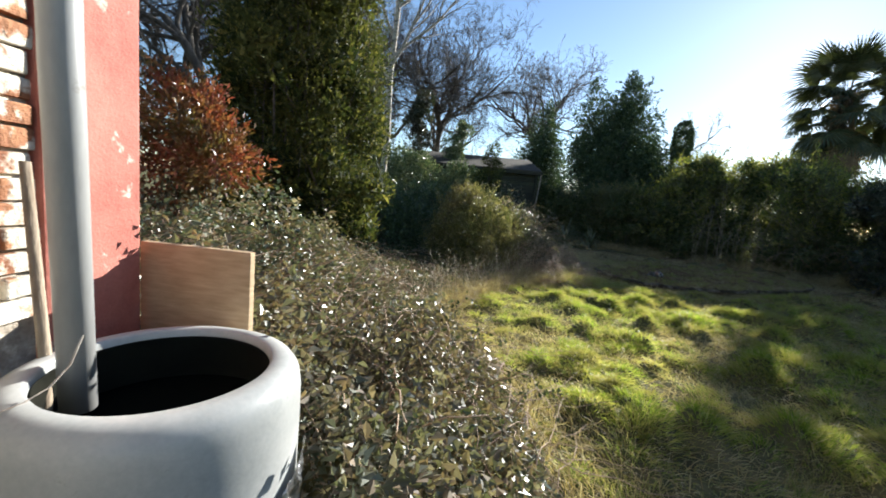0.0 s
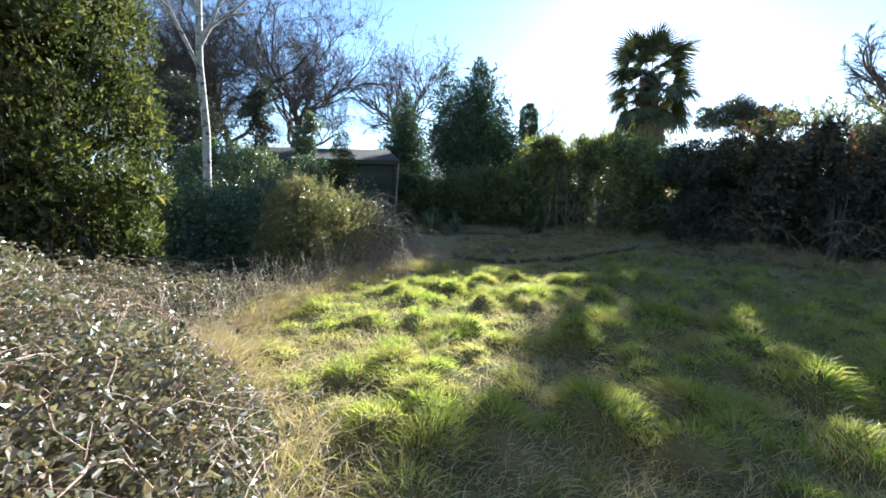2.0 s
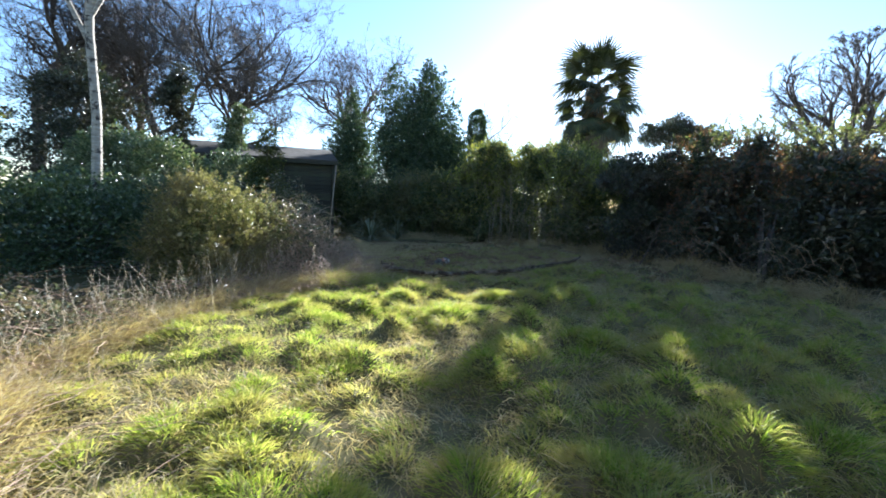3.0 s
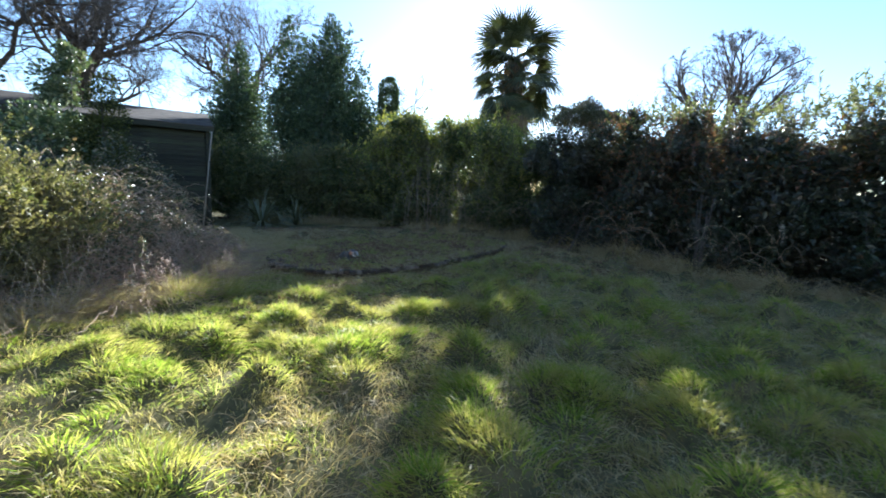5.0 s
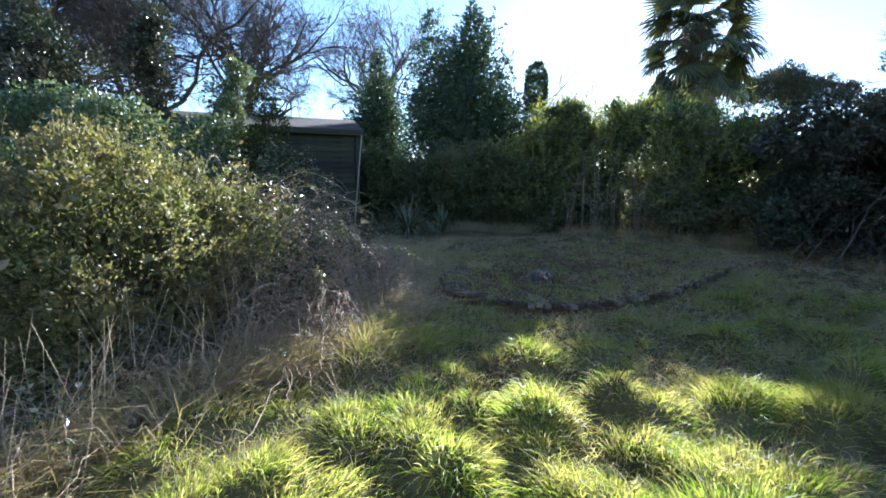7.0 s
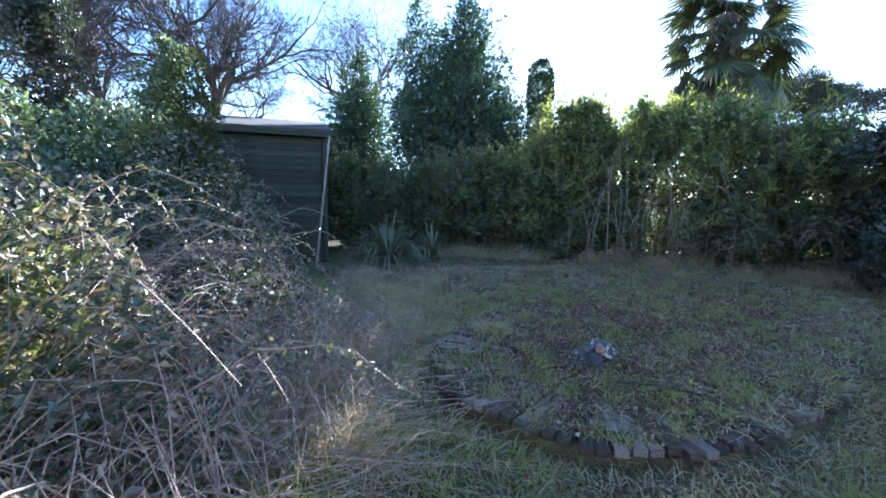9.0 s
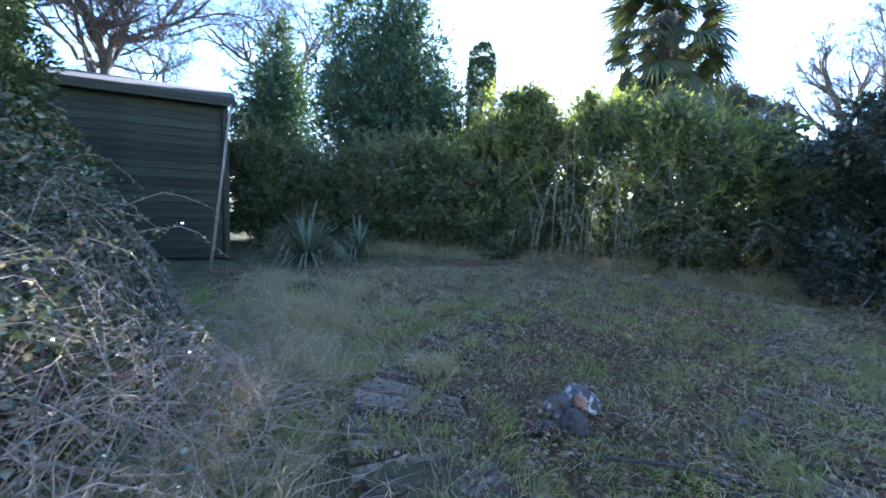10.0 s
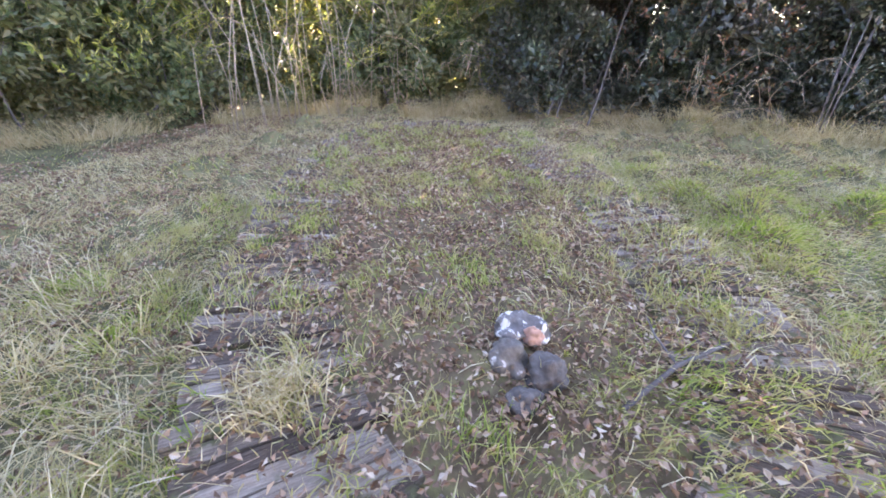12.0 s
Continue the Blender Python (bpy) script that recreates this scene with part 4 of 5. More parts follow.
arching_canes(fringe_ob, spots, 52, 0.6, 1.2, 0.04)

# dead upright stalks along the lawn edge
rng = np.random.default_rng(51)
y = rng.uniform(4.6, 11.2, 560)
x = edge_x(y) - 0.1 + rng.normal(size=560) * 0.3
p = np.stack([x, y, ground_z(x, y) - 0.02], 1)
ln = rng.uniform(0.2, 0.9, 560)
tip = p + np.stack([rng.normal(size=560) * 0.32, rng.normal(size=560) * 0.32, np.ones(560)], 1) * ln[:, None]
lines = np.stack([p, p * 0.5 + tip * 0.5 + rng.normal(size=p.shape) * 0.03, tip], 1)
v, f = tube_arrays(lines, rng.uniform(0.0015, 0.003, 560), np.full(560, 0.001), 4)
tagged(put("dead_stalks", mesh_of("dead_stalks", v, f, M_STALK, True)), "bleached dry stalks standing at the bramble edge", "stalks", kind="stuff")

# ---------------------------------------------------------------- shrubs and trees near the lawn
shrub("red_shrub", "evergreen shrub with glossy red young leaves", "shrub", [(-2.95, 4.6, 1.95, 0.55, 0.55, 0.5), (-2.55, 4.35, 1.6, 0.5, 0.5, 0.4), (-3.45, 4.9, 2.1, 0.7, 0.7, 0.62), (-3.2, 4.6, 1.4, 0.6, 0.6, 0.5)], 11000, 0.07, M_RED, 61, 0.42, rough=0.45, inner=0.3)
cy = [(-2.62, 6.95, z, r, r, 0.95) for z, r in ((0.5, 1.12), (1.4, 1.18), (2.3, 1.2), (3.2, 1.2), (4.1, 1.15), (5.0, 1.05), (5.9, 0.9), (6.8, 0.65), (7.5, 0.4))]
cyp = shrub("cypress", "tall broad columnar cypress, dark green with ochre sprays", "tree", clumped(cy, 150, 0.22, 0.5, 621), 100000, 0.06, M_CYPRESS, 62, 0.4, stems=30, stem_r=0.03, up=1.0, inner=0.6, rough=0.24, freq=1.6, leaf_name="crown", core=17000, core_leaf=0.15)
shoots(cyp, cy, 1500, 0.4, 0.055, M_CYPRESS, 622, per=18, r=0.004, up=0.9, wide=0.35, low=0.2, inner=0.92)
part("trunk", tube_bm([(0, 0, -0.05), (0.03, 0, 3), (0, 0.02, 7.2)], 0.16, 10, 0.03), M_BARK, cyp, smooth=True)
GOLD = [(0.55, 9.65, 0.5, 1.0, 1.1, 1.0), (1.1, 9.9, 0.35, 0.75, 0.8, 0.8), (0.2, 9.35, 0.35, 0.75, 0.75, 0.8), (0.25, 9.75, 1.05, 0.6, 0.6, 0.6)]
gold = shrub("golden_bush", "rounded bush with small olive and golden leaves", "shrub", clumped(GOLD, 90, 0.1, 0.24, 631, flat=1.2), 46000, 0.04, M_GOLD, 63, 0.45, stems=60, stem_r=0.009, up=0.7, inner=0.5, rough=0.26, freq=1.9, core=5000, core_leaf=0.1)
shoots(gold, GOLD, 1100, 0.34, 0.04, M_GOLD, 632, per=26, r=0.0035, up=0.9, low=0.15, inner=0.75)
shrub("ivy_bank", "dark ivy bank under the birch tree", "ivy", [(-2.3, 11.6, 0.3, 1.9, 1.6, 1.3), (-0.4, 12.9, 0.4, 1.9, 1.4, 1.4), (-4.3, 12.0, 0.4, 1.9, 1.8, 1.5), (-2.6, 13.6, 0.6, 1.8, 1.4, 1.3)], 46000, 0.07, M_IVY, 64, 0.75, stems=20)
shrub("pale_ivy", "pale variegated ivy climbing over dead trunks", "ivy", [(-1.7, 15.4, 1.5, 1.3, 0.9, 1.5), (0.2, 15.8, 1.3, 1.2, 0.9, 1.35), (-3.2, 15.8, 1.5, 1.2, 1.0, 1.6)], 26000, 0.085, M_PALEIVY, 65, 0.7, stems=18, stem_r=0.03)
shrub("holly", "dark glossy evergreen holly behind the birch", "tree", clumped([(-5.4, 18.5, 2.6, 1.3, 1.3, 2.2), (-3.9, 18.2, 2.3, 1.1, 1.2, 2.5), (-4.6, 18.4, 4.2, 0.8, 0.9, 1.2)], 70, 0.3, 0.6, 661), 30000, 0.1, M_LAUREL, 66, 0.5, stems=16, stem_r=0.05, inner=0.35, rough=0.4, freq=1.1)
shrub("ivied_tree", "thin tree trunk thickly clad in dark ivy", "tree", clumped(spire(-1.9, 18.4, 1.0, 5.0, 0.55, 0.25, 8, np.random.default_rng(3), 0.5), 40, 0.2, 0.45, 671), 12000, 0.09, M_LAUREL, 67, 0.7, stems=10, stem_r=0.04, rough=0.4, inner=0.3, freq=1.1)
shrub("ivied_tree", "thin tree trunk thickly clad in dark ivy", "tree", clumped(spire(-0.1, 19.0, 1.0, 4.5, 0.5, 0.22, 8, np.random.default_rng(4), 0.5), 36, 0.2, 0.42, 681), 10000, 0.09, M_PALEIVY, 68, 0.7, stems=10, stem_r=0.04, rough=0.4, inner=0.3, freq=1.1)

birch = bare_tree("birch", "silver birch with pale peeling bark, leafless", -2.48, 12.95, GROUND, 10.5, 0.118, np.random.default_rng(4), [(16, 0.34, 42, 6), (5, 0.5, 40, 4), (6, 0.5, 40, 3), (4, 0.5, 35, 3)], M_BIRCH, wander=0.05, lift=0.04, clear=0.4)
OAK_LEVELS = [(9, 0.9, 48, 7), (6, 0.66, 46, 5), (5, 0.66, 45, 4), (5, 0.6, 42, 3), (4, 0.75, 40, 3)]
oaks = [(0.8, 35.0, 9.0, 0.42, 9), (-5.5, 33.0, 9.5, 0.36, 12), (-11.5, 31.0, 10.0, 0.4, 15)]
made = []
for x, y, h, r, sd_ in oaks:
    made.append(bare_tree("oak", "large leafless oak with twisting spreading limbs", x, y, -0.3, h, r, np.random.default_rng(sd_), OAK_LEVELS, M_BARK, group="bare oaks behind the shed", wander=0.3, lift=0.08, clear=0.35, fine=0.011))
for i, x, y, rz in ((0, 4.6, 41.0, 160), (1, -2.4, 37.0, 120), (2, -8.5, 38.0, 200), (0, -15.5, 27.0, 75), (2, -13.0, 20.5, 130)):
    copy_thing(made[i], pose(x, y, -0.3, 0, 0, rz))
ROUND = [(11, 1.0, 46, 6), (6, 0.6, 32, 4), (6, 0.55, 32, 3), (5, 0.55, 32, 3), (5, 0.55, 30, 3)]
bare_tree("round_oak", "far leafless oak with a dense rounded crown", 38.8, 20.2, 0.2, 7.9, 0.5, np.random.default_rng(33), ROUND, M_BARK, group="far oaks", wander=0.09, lift=0.03, clear=0.45, fine=0.012, dome=(8.0, 6.6, 6.8))
bare_tree("hawthorn", "small leafless thorn tree with dense twigs", 12.8, 23.5, -0.3, 6.0, 0.13, np.random.default_rng(35), [(9, 0.4, 45, 5), (5, 0.6, 45, 4), (5, 0.6, 45, 3), (4, 0.55, 45, 3)], M_TWIG, wander=0.2, lift=0.1, clear=0.55, dome=(6.2, 1.8, 2.3), fine=0.007)

# evergreen group behind the lawn
rc = np.random.default_rng(70)
c1 = spire(8.35, 22.2, 0.6, 8.2, 3.0, 0.4, 20, rc, 0.3, 1.5) + spire(6.7, 22.9, 3.2, 7.9, 0.95, 0.4, 10, rc, 0.3, 2.0) + spire(9.7, 22.0, 1.5, 6.0, 1.1, 0.5, 8, rc, 0.3, 2.0) + [(7.2, 21.6, 2.2, 1.7, 1.3, 1.9), (9.4, 21.7, 2.6, 1.5, 1.3, 2.0)]
con = shrub("ivied_conifer", "dark conifer with twin tops, hung with ivy", "tree", c1, 70000, 0.13, M_CONIFER, 71, 0.45, stems=24, stem_r=0.05, up=0.4, inner=0.55, rough=0.42, freq=1.2, leaf_name="crown", core=7000)
shoots(con, c1, 900, 0.55, 0.12, M_CONIFER, 711, per=16, r=0.006, up=0.35, low=1.0, inner=0.9)
part("trunk", tube_bm([(0.5, -0.1, -0.05), (0.5, -0.1, 4), (0.5, -0.2, 8)], 0.2, 10, 0.04), M_BARK, con, smooth=True)
c2 = spire(5.25, 26.8, 1.5, 7.5, 2.0, 0.3, 14, rc, 0.3)
con = shrub("spruce", "small conical evergreen behind the shed", "tree", c2, 22000, 0.17, M_CONIFER, 72, 0.4, stems=14, stem_r=0.03, up=0.2, inner=0.3, rough=0.45, freq=1.4, leaf_name="crown")
shoots(con, c2, 500, 0.6, 0.12, M_CONIFER, 721, per=14, r=0.006, up=0.1, low=1.5, inner=0.9)
part("trunk", tube_bm([(0, 0, -0.05), (0, 0, 4), (0, 0, 7.4)], 0.14, 8, 0.02), M_BARK, con, smooth=True)
c3 = spire(1.2, 15.3, 0.3, 3.2, 0.95, 0.22, 10, rc, 0.3)
con = shrub("young_conifer", "young feathery conifer in front of the shed", "tree", c3, 22000, 0.085, M_CYPRESS, 74, 0.3, stems=14, stem_r=0.015, up=0.5, inner=0.4, rough=0.35, freq=2.2, leaf_name="crown")
part("trunk", tube_bm([(0, 0, -0.05), (0, 0, 1.5), (0, 0, 3.2)], 0.06, 8, 0.015), M_BARK, con, smooth=True)
shrub("ivied_stump", "tall tree stump clad in dark ivy", "tree", [(10.45, 20.3, z, 0.42, 0.42, 0.8) for z in (3.0, 3.9, 4.8, 5.2)], 7000, 0.09, M_IVY, 73, 0.7, stems=5, stem_r=0.06, inner=0.7, rough=0.12)
HEDGE = "tall overgrown evergreen hedge around the garden"
hedge_rng = np.random.default_rng(80)


def lumps(x, y, z, rx, ry):
    """A tall mass with a ragged head: a foot, a waist and several heads of different height."""
    out = [(x, y, 0.35, rx, ry, 0.9), (x, y, 0.5, rx * 0.97, ry * 0.97, 1.25), (x + hedge_rng.normal() * 0.15, y, z * 0.46, rx * 0.98, ry * 0.98, z * 0.31)]
    for k in range(8):
        a, h = hedge_rng.uniform(0, 2 * math.pi), hedge_rng.uniform(0.35, 0.8)
        out.append((x + math.cos(a) * rx * 0.75, y + math.sin(a) * ry * 0.6, z - h - hedge_rng.uniform(-0.05, 1.0), rx * hedge_rng.uniform(0.25, 0.5), ry * hedge_rng.uniform(0.25, 0.5), h))
    return out


for i, (x, y, z, rx, ry, yel) in enumerate([(4.5, 19.9, 2.7, 1.0, 1.0, 0), (8.7, 18.9, 2.4, 1.0, 0.9, 0), (10.4, 18.1, 3.4, 0.9, 0.8, 0), (5.9, 20.0, 2.5, 1.5, 1.3, 0), (7.6, 18.9, 2.8, 1.5, 1.3, 0), (9.5, 18.0, 3.6, 1.4, 1.3, 1), (11.2, 17.2, 4.2, 1.4, 1.4, 1), (12.9, 16.2, 4.6, 1.5, 1.5, 1), (12.6, 14.2, 3.5, 1.4, 1.5, 1), (13.9, 12.8, 2.7, 1.3, 1.3, 0)]):
    mass = lumps(x, y, z, rx, ry)
    # bright yellow leaves only near the top put the sunlit tips into the colour
    hs = shrub("hedge_shrub", HEDGE, "hedge", clumped(mass, 70, 0.2, 0.42, 200 + i), 16000, 0.095, M_HEDGE, 81 + i, 0.38, core=13000, core_leaf=0.14, stems=16, stem_r=0.02, inner=0.5, rough=0.42, freq=1.3, group="garden hedge", more=(("yellow_foliage", 6000, 0.14, M_YELLOW, z - 1.3),) if yel else ())
    shoots(hs, mass, 420, 0.55, 0.11, M_YELLOW if yel and i % 2 else M_HEDGE, 300 + i, per=14, r=0.005, up=0.7, wide=0.3, low=0.4, inner=0.85)
    if yel:
        shoots(hs, [(x, y, z * 0.45, rx * 0.95, ry * 0.95, z * 0.25)], 130, 1.2, 0.15, M_YELLOW, 320 + i, per=34, r=0.006, up=0.8, wide=0.16, low=0.6, inner=0.7, spread=0.3, stem_mat=M_STICK)
for i, (x, y, z, rx, ry) in enumerate([(14.0, 10.8, 2.8, 1.4, 1.5), (12.9, 8.8, 3.3, 1.4, 1.5), (13.3, 6.6, 3.2, 1.6, 1.5), (13.2, 4.4, 3.3, 1.6, 1.5), (13.8, 2.0, 3.1, 1.7, 1.6), (14.0, -0.6, 3.0, 1.7, 1.6)]):
    mass = lumps(x, y, z, rx, ry)
    la = shrub("laurel", "dark glossy laurel shrub of the garden boundary", "shrub", clumped(mass, 70, 0.2, 0.42, 220 + i), (26000 if y > 3 else 12000), 0.072, M_LAUREL, 91 + i, 0.42, core=13000, core_leaf=0.14, stems=16, stem_r=0.02, inner=0.5, rough=0.4, freq=1.3, group="boundary laurels", more=(("russet_foliage", 7500, 0.1, M_BROWNLEAF, z - 1.5),) if i in (1, 2, 3) else ())
    shoots(la, mass, 460 if y > 3 else 250, 0.5, 0.075, M_BROWNLEAF if i == 1 else M_LAUREL, 330 + i, per=22, r=0.006, up=0.6, wide=0.38, low=0.3, inner=0.85)
    # shoots of a paler leaf colour stand in for sun coming through the laurel tops
    if i in (1, 2, 3, 4):
        shoots(la, [(x, y, z - 0.5, rx * 0.9, ry * 0.9, 0.45)], 110, 0.7, 0.085, M_HEDGE, 350 + i, per=24, r=0.006, up=0.9, wide=0.4, low=z - 0.6, inner=0.7)
# bare stems standing clear of the laurels
stems = thing("bare_stems", "bare grey-brown stems of an old shrub before the laurels", "shrub", 11.5, 7.15, GROUND)
for k in range(6):
    a, h = hedge_rng.uniform(0, 6.3), hedge_rng.uniform(0.9, 1.7)
    part("stem", tube_bm([(0.05 * math.cos(a), 0.05 * math.sin(a), -0.02), (0.08 * math.cos(a), 0.08 * math.sin(a), h * 0.5), (0.15 * math.cos(a), 0.15 * math.sin(a), h)], 0.015, 6, 0.006), M_TWIG, stems, smooth=True)
# thin bare canes in the shade below the far hedge
for k in range(32):
    x, y = 8.6 + hedge_rng.uniform(0, 3.6), 0
    y = 17.0 - (x - 8.6) * 0.62 + hedge_rng.normal() * 0.25 - 0.9
    h = hedge_rng.uniform(1.2, 3.1)
    c = thing("bamboo_cane", "thin bare bamboo cane in front of the hedge", "bamboo", x, y, GROUND, "bamboo canes")
    part("cane", tube_bm([(0, 0, 0), (hedge_rng.normal() * 0.06, hedge_rng.normal() * 0.06, h * 0.5), (hedge_rng.normal() * 0.2, hedge_rng.normal() * 0.2, h)], 0.008, 5, 0.004), M_STICK, c, smooth=True)

# dead bramble canes that arch out of the hedge foot
tangle = thing("bramble_tangle", "dry bare bramble canes arching from the hedge foot", "brambles", 11.6, 11.5, GROUND)
spots = []
for k in range(70):
    i = hedge_rng.integers(3, len(HEDGE_FOOT) - 2)
    u = hedge_rng.uniform(0, 1)
    spots.append((HEDGE_FOOT[i][0] * (1 - u) + HEDGE_FOOT[i + 1][0] * u + hedge_rng.normal() * 0.15, HEDGE_FOOT[i][1] * (1 - u) + HEDGE_FOOT[i + 1][1] * u, GROUND + hedge_rng.uniform(0.1, 1.0)))
arching_canes(tangle, spots, 53, 0.9, 1.9, 0.03, math.pi)

# umbrella-headed shrub on bare legs
UMBRELLA = [(23.2, 20.4, 5.9, 1.7, 1.7, 0.6), (25.0, 20.1, 5.8, 1.6, 1.6, 0.55), (24.1, 20.9, 6.2, 1.5, 1.5, 0.6)]
um = shrub("umbrella_shrub", "flat-topped evergreen shrub on several bare stems", "tree", clumped(UMBRELLA, 50, 0.25, 0.5, 641), 24000, 0.12, M_LAUREL, 99, 0.4, stems=14, stem_r=0.06, inner=0.4, rough=0.3)
shrub("laurel", "dark glossy laurel shrub of the garden boundary", "shrub", clumped([(11.9, 11.0, 2.3, 1.2, 1.1, 0.6), (12.7, 10.6, 2.2, 1.1, 1.0, 0.5), (12.3, 11.3, 0.7, 1.1, 1.1, 1.1)], 60, 0.18, 0.35, 642), 26000, 0.075, M_LAUREL, 100, 0.4, stems=16, stem_r=0.018, inner=0.4, core=4000, core_leaf=0.13, group="boundary laurels")

# ---------------------------------------------------------------- fan palm
PX, PY = 15.2, 17.6
palm = thing("fan_palm", "tall fan palm with shaggy trunk and drooping fronds", "palm", PX, PY, GROUND)
rp = np.random.default_rng(101)
TOP = 7.3
part("trunk", tube_bm([(0, 0, -0.05), (0.03, 0, 2.0), (0.0, 0.03, 4.0), (0, 0, TOP)], 0.2, 12, 0.22), M_BARK, palm, smooth=True)
n = 5000
z = rp.uniform(0.4, TOP, n)
a = rp.uniform(0, 2 * np.pi, n)
rad = 0.19 + 0.12 * rp.uniform(0, 1, n) * np.clip((z - 1) / 3, 0.3, 1) + 0.16 * rp.uniform(0, 1, n) * np.clip(z - 4.2, 0, 1)
p = np.stack([np.cos(a) * rad, np.sin(a) * rad, z], 1)
v, f = leaf_arrays(p, np.stack([np.cos(a) * 0.35, np.sin(a) * 0.35, -np.ones(n)], 1) + rp.normal(size=(n, 3)) * 0.2, rp.uniform(0.15, 0.4, n), 0.12, 0.2, rp)
put("fibre", mesh_of("fibre", v, f, M_PALMDEAD), palm, "brown hanging trunk fibre")


def fan_mesh(name, material, seed, droop):
    """The fan of a palm leaf along +x: narrow folded segments with hanging tips."""
    r = np.random.default_rng(seed)
    chunks = []
    for k in range(30):
        a = math.radians(-115 + 230 * k / 29)
        ln = (0.68 + 0.12 * math.cos(a)) * r.uniform(0.9, 1.08)
        d = np.array([math.cos(a), math.sin(a), 0])
        s = np.array([-math.sin(a), math.cos(a), 0])
        o = np.array([0.88, 0, 0])
        rows, w = [], (0.012, 0.032, 0.022, 0.003)
        for q, wd in zip((0.03, 0.45, 0.78, 1.0), w):
            c = o + d * ln * q - np.array([0, 0, 1.0]) * droop * ln * max(0, q - 0.3) ** 1.6 * r.uniform(0.8, 1.2)
            rows += [c - s * wd, c + np.array([0, 0, wd * 0.5]), c + s * wd]
        f = []
        for j in range(3):
            b = j * 3
            f += [(b, b + 1, b + 4, b + 3), (b + 1, b + 2, b + 5, b + 4)]
        chunks.append((np.array(rows), np.array(f)))
    v, f = merge(chunks)
    return mesh_of(name, v, f, material)


v, f = tube_arrays(np.array([[(0, 0, 0), (0.4, 0, 0.04), (0.9, 0, 0.0)]]), np.array([0.014]), np.array([0.009]), 5)
stalk_live, stalk_dead = mesh_of("frond", v, f, M_PALM, True), mesh_of("dead_frond", v, f, M_PALMDEAD, True)
live = [fan_mesh("fan", M_PALM, 111 + k, 0.6 + 0.25 * k) for k in range(3)]
dead = [fan_mesh("fan", M_PALMDEAD, 121 + k, 0.9) for k in range(2)]
for k in range(40):
    u = (k + 0.5) / 40
    el = 84 - 128 * u ** 0.8 + rp.uniform(-9, 9)
    q = put("frond", stalk_live, palm, m=pose(0, 0, TOP + 0.1 - 1.5 * u, 0, 0, k * 137.5 + rp.uniform(-14, 14)) @ pose(0.1, 0, 0, rp.uniform(-40, 40), -el, 0) @ Matrix.Scale(rp.uniform(1.1, 1.45), 4))
    put("fan", live[k % 3], q)
for k in range(16):
    q = put("frond", stalk_live, palm, m=pose(0, 0, TOP - 0.15 - 0.055 * k, 0, 0, k * 137.5 + 60) @ pose(0.05, 0, 0, rp.uniform(-60, 60), -rp.uniform(-50, 60), 0) @ Matrix.Scale(rp.uniform(0.42, 0.72), 4))
    put("fan", live[k % 3], q)
for k in range(30):
    q = put("dead_frond", stalk_dead, palm, "withered brown frond" if k < 1 else "", m=pose(0, 0, TOP - 0.9 - rp.uniform(0, 1.7), 0, 0, k * 137.5 + 20) @ pose(0.12, 0, 0, rp.uniform(-30, 30), rp.uniform(40, 80), 0) @ Matrix.Scale(rp.uniform(0.8, 1.1), 4))
    put("fan", dead[k % 2], q)

# ---------------------------------------------------------------- shed
SX1, SY0 = 3.38, 17.75
shed = thing("shed", "dark mossy timber shed with a low felt roof", "shed", 0.6, SY0 + 1.7, GROUND)
W, D, HF, HB = 5.5, 3.3, 3.05, 3.75
front_wall = part("wall", box_bm(W, 0.06, HF - 0.12, at=(0, -D / 2 + 0.05, (HF - 0.12) / 2)), M_SHEDWOOD, shed)
part("wall", box_bm(0.06, D - 0.08, HF - 0.1, at=(W / 2 - 0.03, 0.04, (HF - 0.1) / 2)), M_SHEDWOOD, shed)
part("wall", box_bm(0.06, D - 0.08, HF - 0.1, at=(-W / 2 + 0.03, 0.04, (HF - 0.1) / 2)), M_SHEDWOOD, shed)
part("wall", box_bm(W, 0.06, HB - 0.2, at=(0, D / 2 - 0.03, (HB - 0.2) / 2)), M_SHEDWOOD, shed)
bm = box_bm(W + 0.3, D + 0.5, 0.05, 0.008)
part("roof", bm, M_FELT, shed, m=pose(0, 0, (HF + HB) / 2, math.degrees(math.atan2(HB - HF, D)), 0, 0))
part("fascia", box_bm(W + 0.3, 0.025, 0.13, 0.004, at=(0, -D / 2 - 0.24, HF - 0.12)), M_SHEDWOOD, shed)
part("corner_post", box_bm(0.09, 0.09, HF - 0.14, 0.006, at=(W / 2 - 0.02, -D / 2 - 0.03, (HF - 0.14) / 2)), M_SHEDWOOD, shed)
pl = bpy.data.meshes.new("cladding_board")
bm = box_bm(W - 0.12, 0.022, 0.15, 0.005)
bm.to_mesh(pl)
bm.free()
pl.materials.append(M_SHEDWOOD)
for k in range(19):
    put("cladding_board", pl, front_wall, m=pose(-0.04, -D / 2 + 0.0, 0.12 + k * 0.148, -6 + rg.uniform(-1, 1), rg.uniform(-0.2, 0.2), 0))
pole = thing("leaning_pole", "bleached thin pole leaning against the shed corner", "pole", 3.12, 16.9, GROUND)
part("pole", tube_bm([(-0.05, -0.3, 0.0), (0.12, 0.05, 1.4), (0.3, 0.42, 2.86)], 0.028, 7, 0.018), M_STICK, pole, smooth=True)

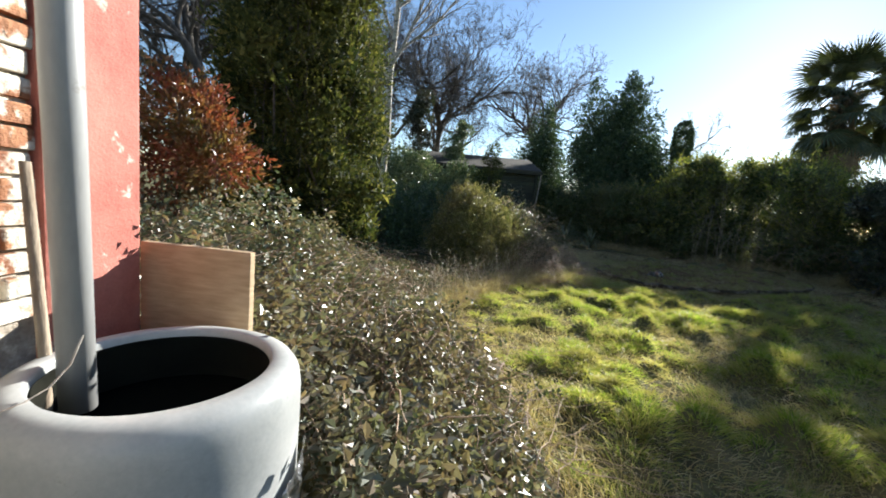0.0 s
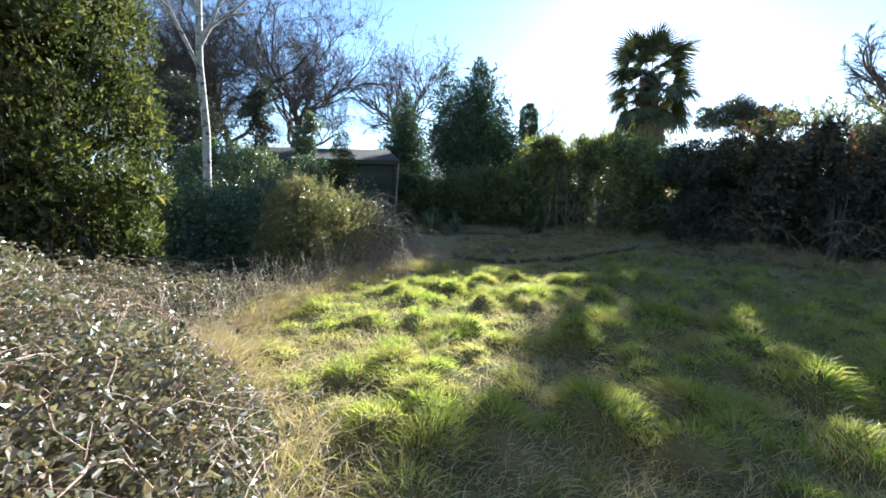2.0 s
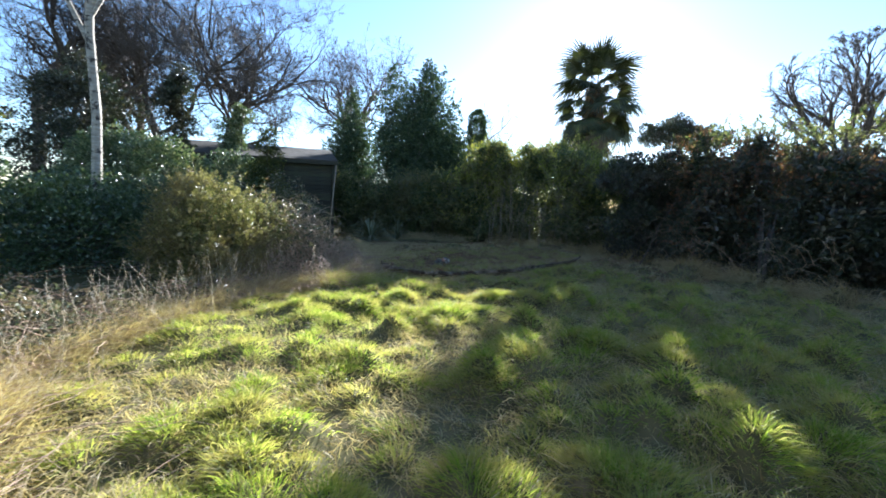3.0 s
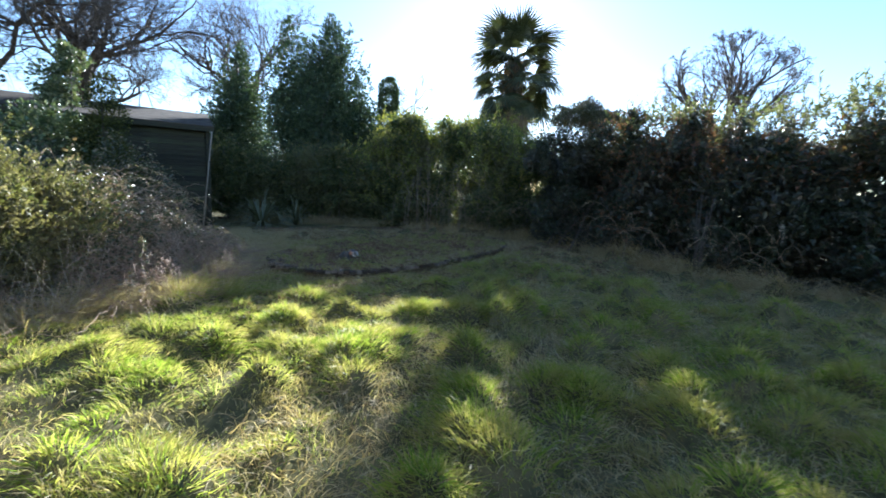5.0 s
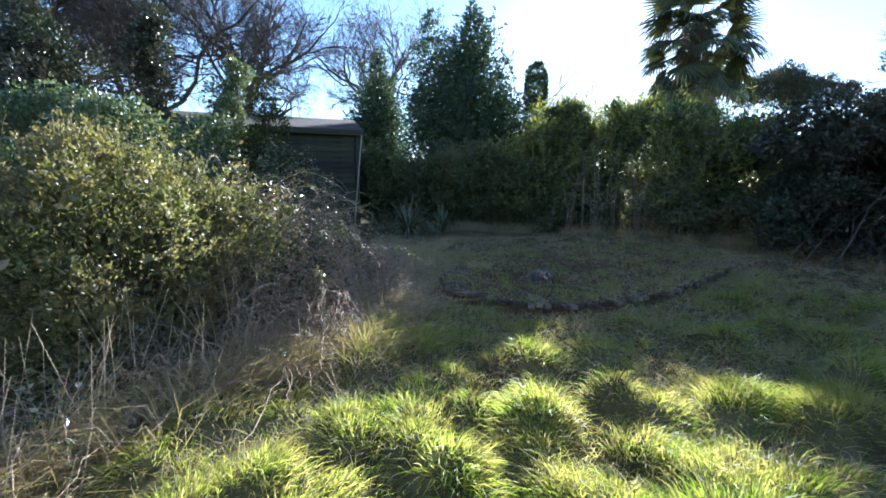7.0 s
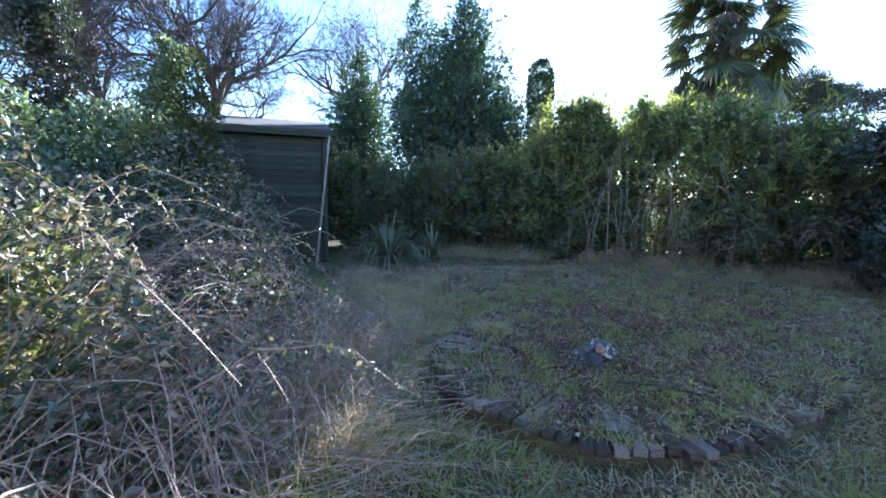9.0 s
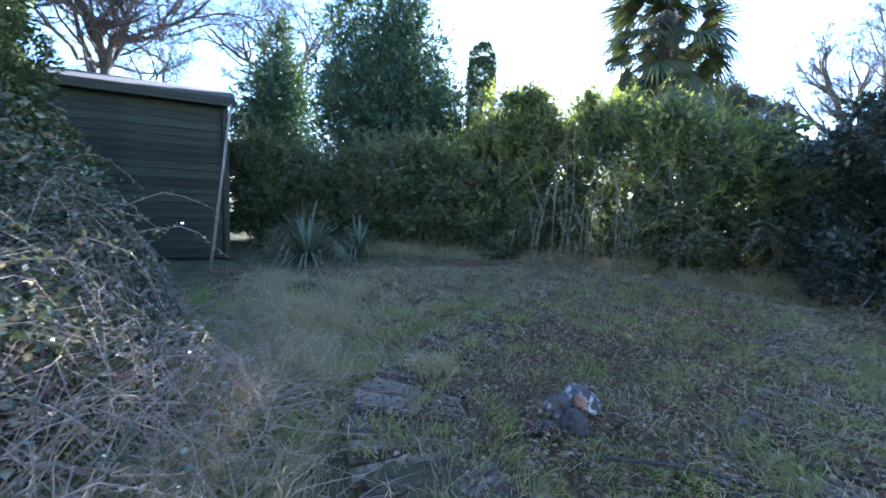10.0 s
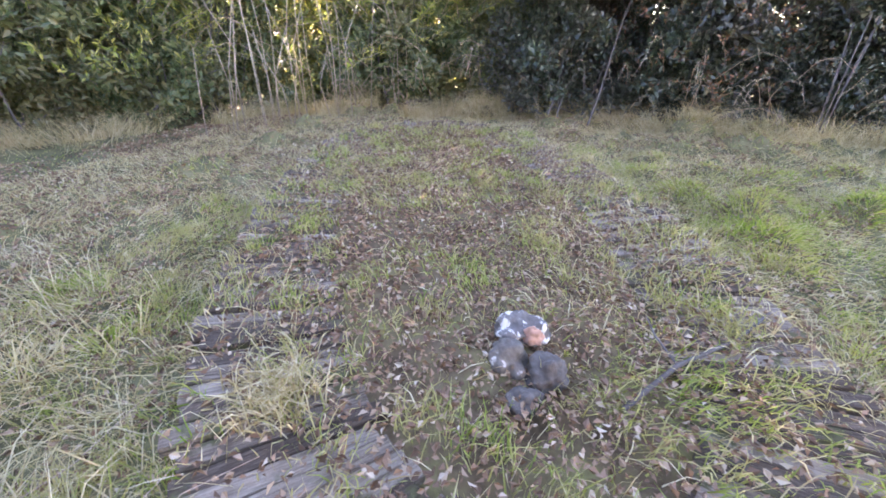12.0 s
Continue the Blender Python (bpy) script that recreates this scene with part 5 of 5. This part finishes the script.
# sword-leaved plants in front of the evergreens
def sword_plant(x, y, n, ln, seed):
    t = thing("sword_plant", "clump of long arching sword-shaped leaves", "plant", x, y, GROUND, "sword plants")
    r = np.random.default_rng(seed)
    for k in range(n):
        a, el, l = r.uniform(0, 2 * math.pi), r.uniform(0.5, 1.3), ln * r.uniform(0.7, 1.15)
        d = np.array([math.cos(a) * math.cos(el), math.sin(a) * math.cos(el), math.sin(el)])
        s = np.array([-math.sin(a), math.cos(a), 0])
        rows = []
        for q, w in zip((0, 0.35, 0.7, 1), (0.013, 0.023, 0.017, 0.002)):
            c = d * l * q - np.array([0, 0, 0.75]) * l * q ** 2.6 * math.cos(el) * 1.3
            rows += [c - s * w, c - np.array([0, 0, w * 0.5]), c + s * w]
        f = [g for j in (0, 3, 6) for g in ((j, j + 1, j + 4, j + 3), (j + 1, j + 2, j + 5, j + 4))]
        put("leaf", mesh_of("leaf", np.array(rows) + [0, 0, 0.02], np.array(f), M_SWORD, True), t)


sword_plant(4.75, 17.35, 80, 1.75, 131)
sword_plant(5.9, 17.6, 50, 1.35, 132)

# ---------------------------------------------------------------- oval timber ring and stones
ring = thing("timber_ring", "oval edging of short weathered radial timber boards", "edging", DECK_C[0], DECK_C[1], GROUND, rz=math.degrees(DECK_TURN))
bmes = []
for k in range(4):
    bm = box_bm(BOARD - 0.06 + 0.03 * k, 0.082, 0.05, 0.006)
    for v in bm.verts:
        v.co.z += 0.004 * math.sin(v.co.x * 9 + k)
        v.co.y += 0.003 * math.sin(v.co.x * 7 + 2 * k)
    me = bpy.data.meshes.new("board")
    bm.to_mesh(me)
    bm.free()
    me.materials.append(M_DECKWOOD)
    bmes.append(me)


def rim_at(a, k=1.0):
    """A point of the oval's rim."""
    c, q = np.cos(a), np.sin(a)
    return k * DECK_A * np.sign(c) * np.abs(c) ** (2 / DECK_N), k * DECK_B * np.sign(q) * np.abs(q) ** (2 / DECK_N)


fine = np.linspace(0, 2 * math.pi, 4001)
rx_, ry_ = rim_at(fine)
run = np.concatenate([[0], np.cumsum(np.hypot(np.diff(rx_), np.diff(ry_)))])
for k in range(int(run[-1] / 0.105)):
    px, py = np.interp(k * 0.105, run, rx_), np.interp(k * 0.105, run, ry_)
    face = math.degrees(math.atan2(np.sign(py) * abs(py / DECK_B) ** (DECK_N - 1) / DECK_B, np.sign(px) * abs(px / DECK_A) ** (DECK_N - 1) / DECK_A))
    l = BOARD / 2 + rg.uniform(-0.02, 0.03)
    put("board", bmes[int(rg.integers(0, 4))], ring, m=pose(px - l * math.cos(radians(face)), py - l * math.sin(radians(face)), BOARD_TOP - GROUND - 0.035 + rg.uniform(-0.016, 0.008), rg.uniform(-3, 3), rg.uniform(-5.0, -2.5), face + rg.uniform(-2.5, 2.5)))
n = 160
aa = np.linspace(0, 2 * np.pi, n, endpoint=False)
rimv = [(*rim_at(aa, s), np.full(n, z)) for s, z in ((0.985, -0.05), (0.985, 0.085), (0.96, 0.085))]
v = np.concatenate([np.stack(q, 1) for q in rimv])
i = np.arange(n)
j = (i + 1) % n
f = np.concatenate([np.stack([i + o, j + o, j + n + o, i + n + o], 1) for o in (0, n)])
put("edge_band", mesh_of("edge_band", v, f, M_MOSS), ring, "dark earth-stained band under the boards")


def boulder(name, label, x, y, z, sx, sy, sz, material, seed, rz=0):
    bm = bmesh.new()
    bmesh.ops.create_icosphere(bm, subdivisions=4, radius=1)
    for v in bm.verts:
        k = 1 + 0.45 * noise.noise(v.co * 1.5 + Vector((seed, 0, 0))) + 0.16 * noise.noise(v.co * 3.5 + Vector((0, seed, 0))) + 0.05 * noise.noise(v.co * 9)
        v.co = Vector((v.co.x * sx * k, v.co.y * sy * k, max(v.co.z, -0.6) * sz * k))
    me = bpy.data.meshes.new(name)
    for q in bm.faces:
        q.smooth = True
    bm.to_mesh(me)
    bm.free()
    me.materials.append(material)
    ob = new(name, me)
    ob.matrix_basis = pose(x, y, z, 0, 0, rz)
    return tagged(ob, label, "stone", "stones on the ring")


boulder("stone", "rounded stone blotched with white lichen", 5.43, 10.66, -0.04, 0.1, 0.13, 0.075, M_STONE, 3, 20)
boulder("stone", "grey stone block lying on leaf litter", 5.27, 10.69, -0.1, 0.085, 0.09, 0.1, M_GREYSTONE, 8, 70)
boulder("stone", "dark grey rounded stone lying on leaf litter", 5.24, 10.52, -0.1, 0.085, 0.09, 0.085, M_DARKSTONE, 12, 10)
boulder("stone", "low dark stone half sunk in the litter", 5.08, 10.59, -0.13, 0.07, 0.08, 0.05, M_DARKSTONE, 21, 50)
boulder("stone", "terracotta shard beside the lichened stone", 5.36, 10.6, -0.01, 0.03, 0.045, 0.05, M_TERRA, 15, 10)
fallen = thing("fallen_branch", "thin dark fallen branch lying across the ring", "branch", 5.55, 9.85, GROUND)
part("stem", tube_bm([(-0.42, 0.36, 0.13), (-0.1, 0.12, 0.145), (0.2, -0.2, 0.14), (0.5, -0.42, 0.15)], 0.013, 7, 0.007), M_BARK, fallen, smooth=True)
part("side_twig", tube_bm([(-0.1, 0.12, 0.145), (0.05, 0.2, 0.17), (0.22, 0.22, 0.16)], 0.007, 6, 0.003), M_BARK, fallen, smooth=True)
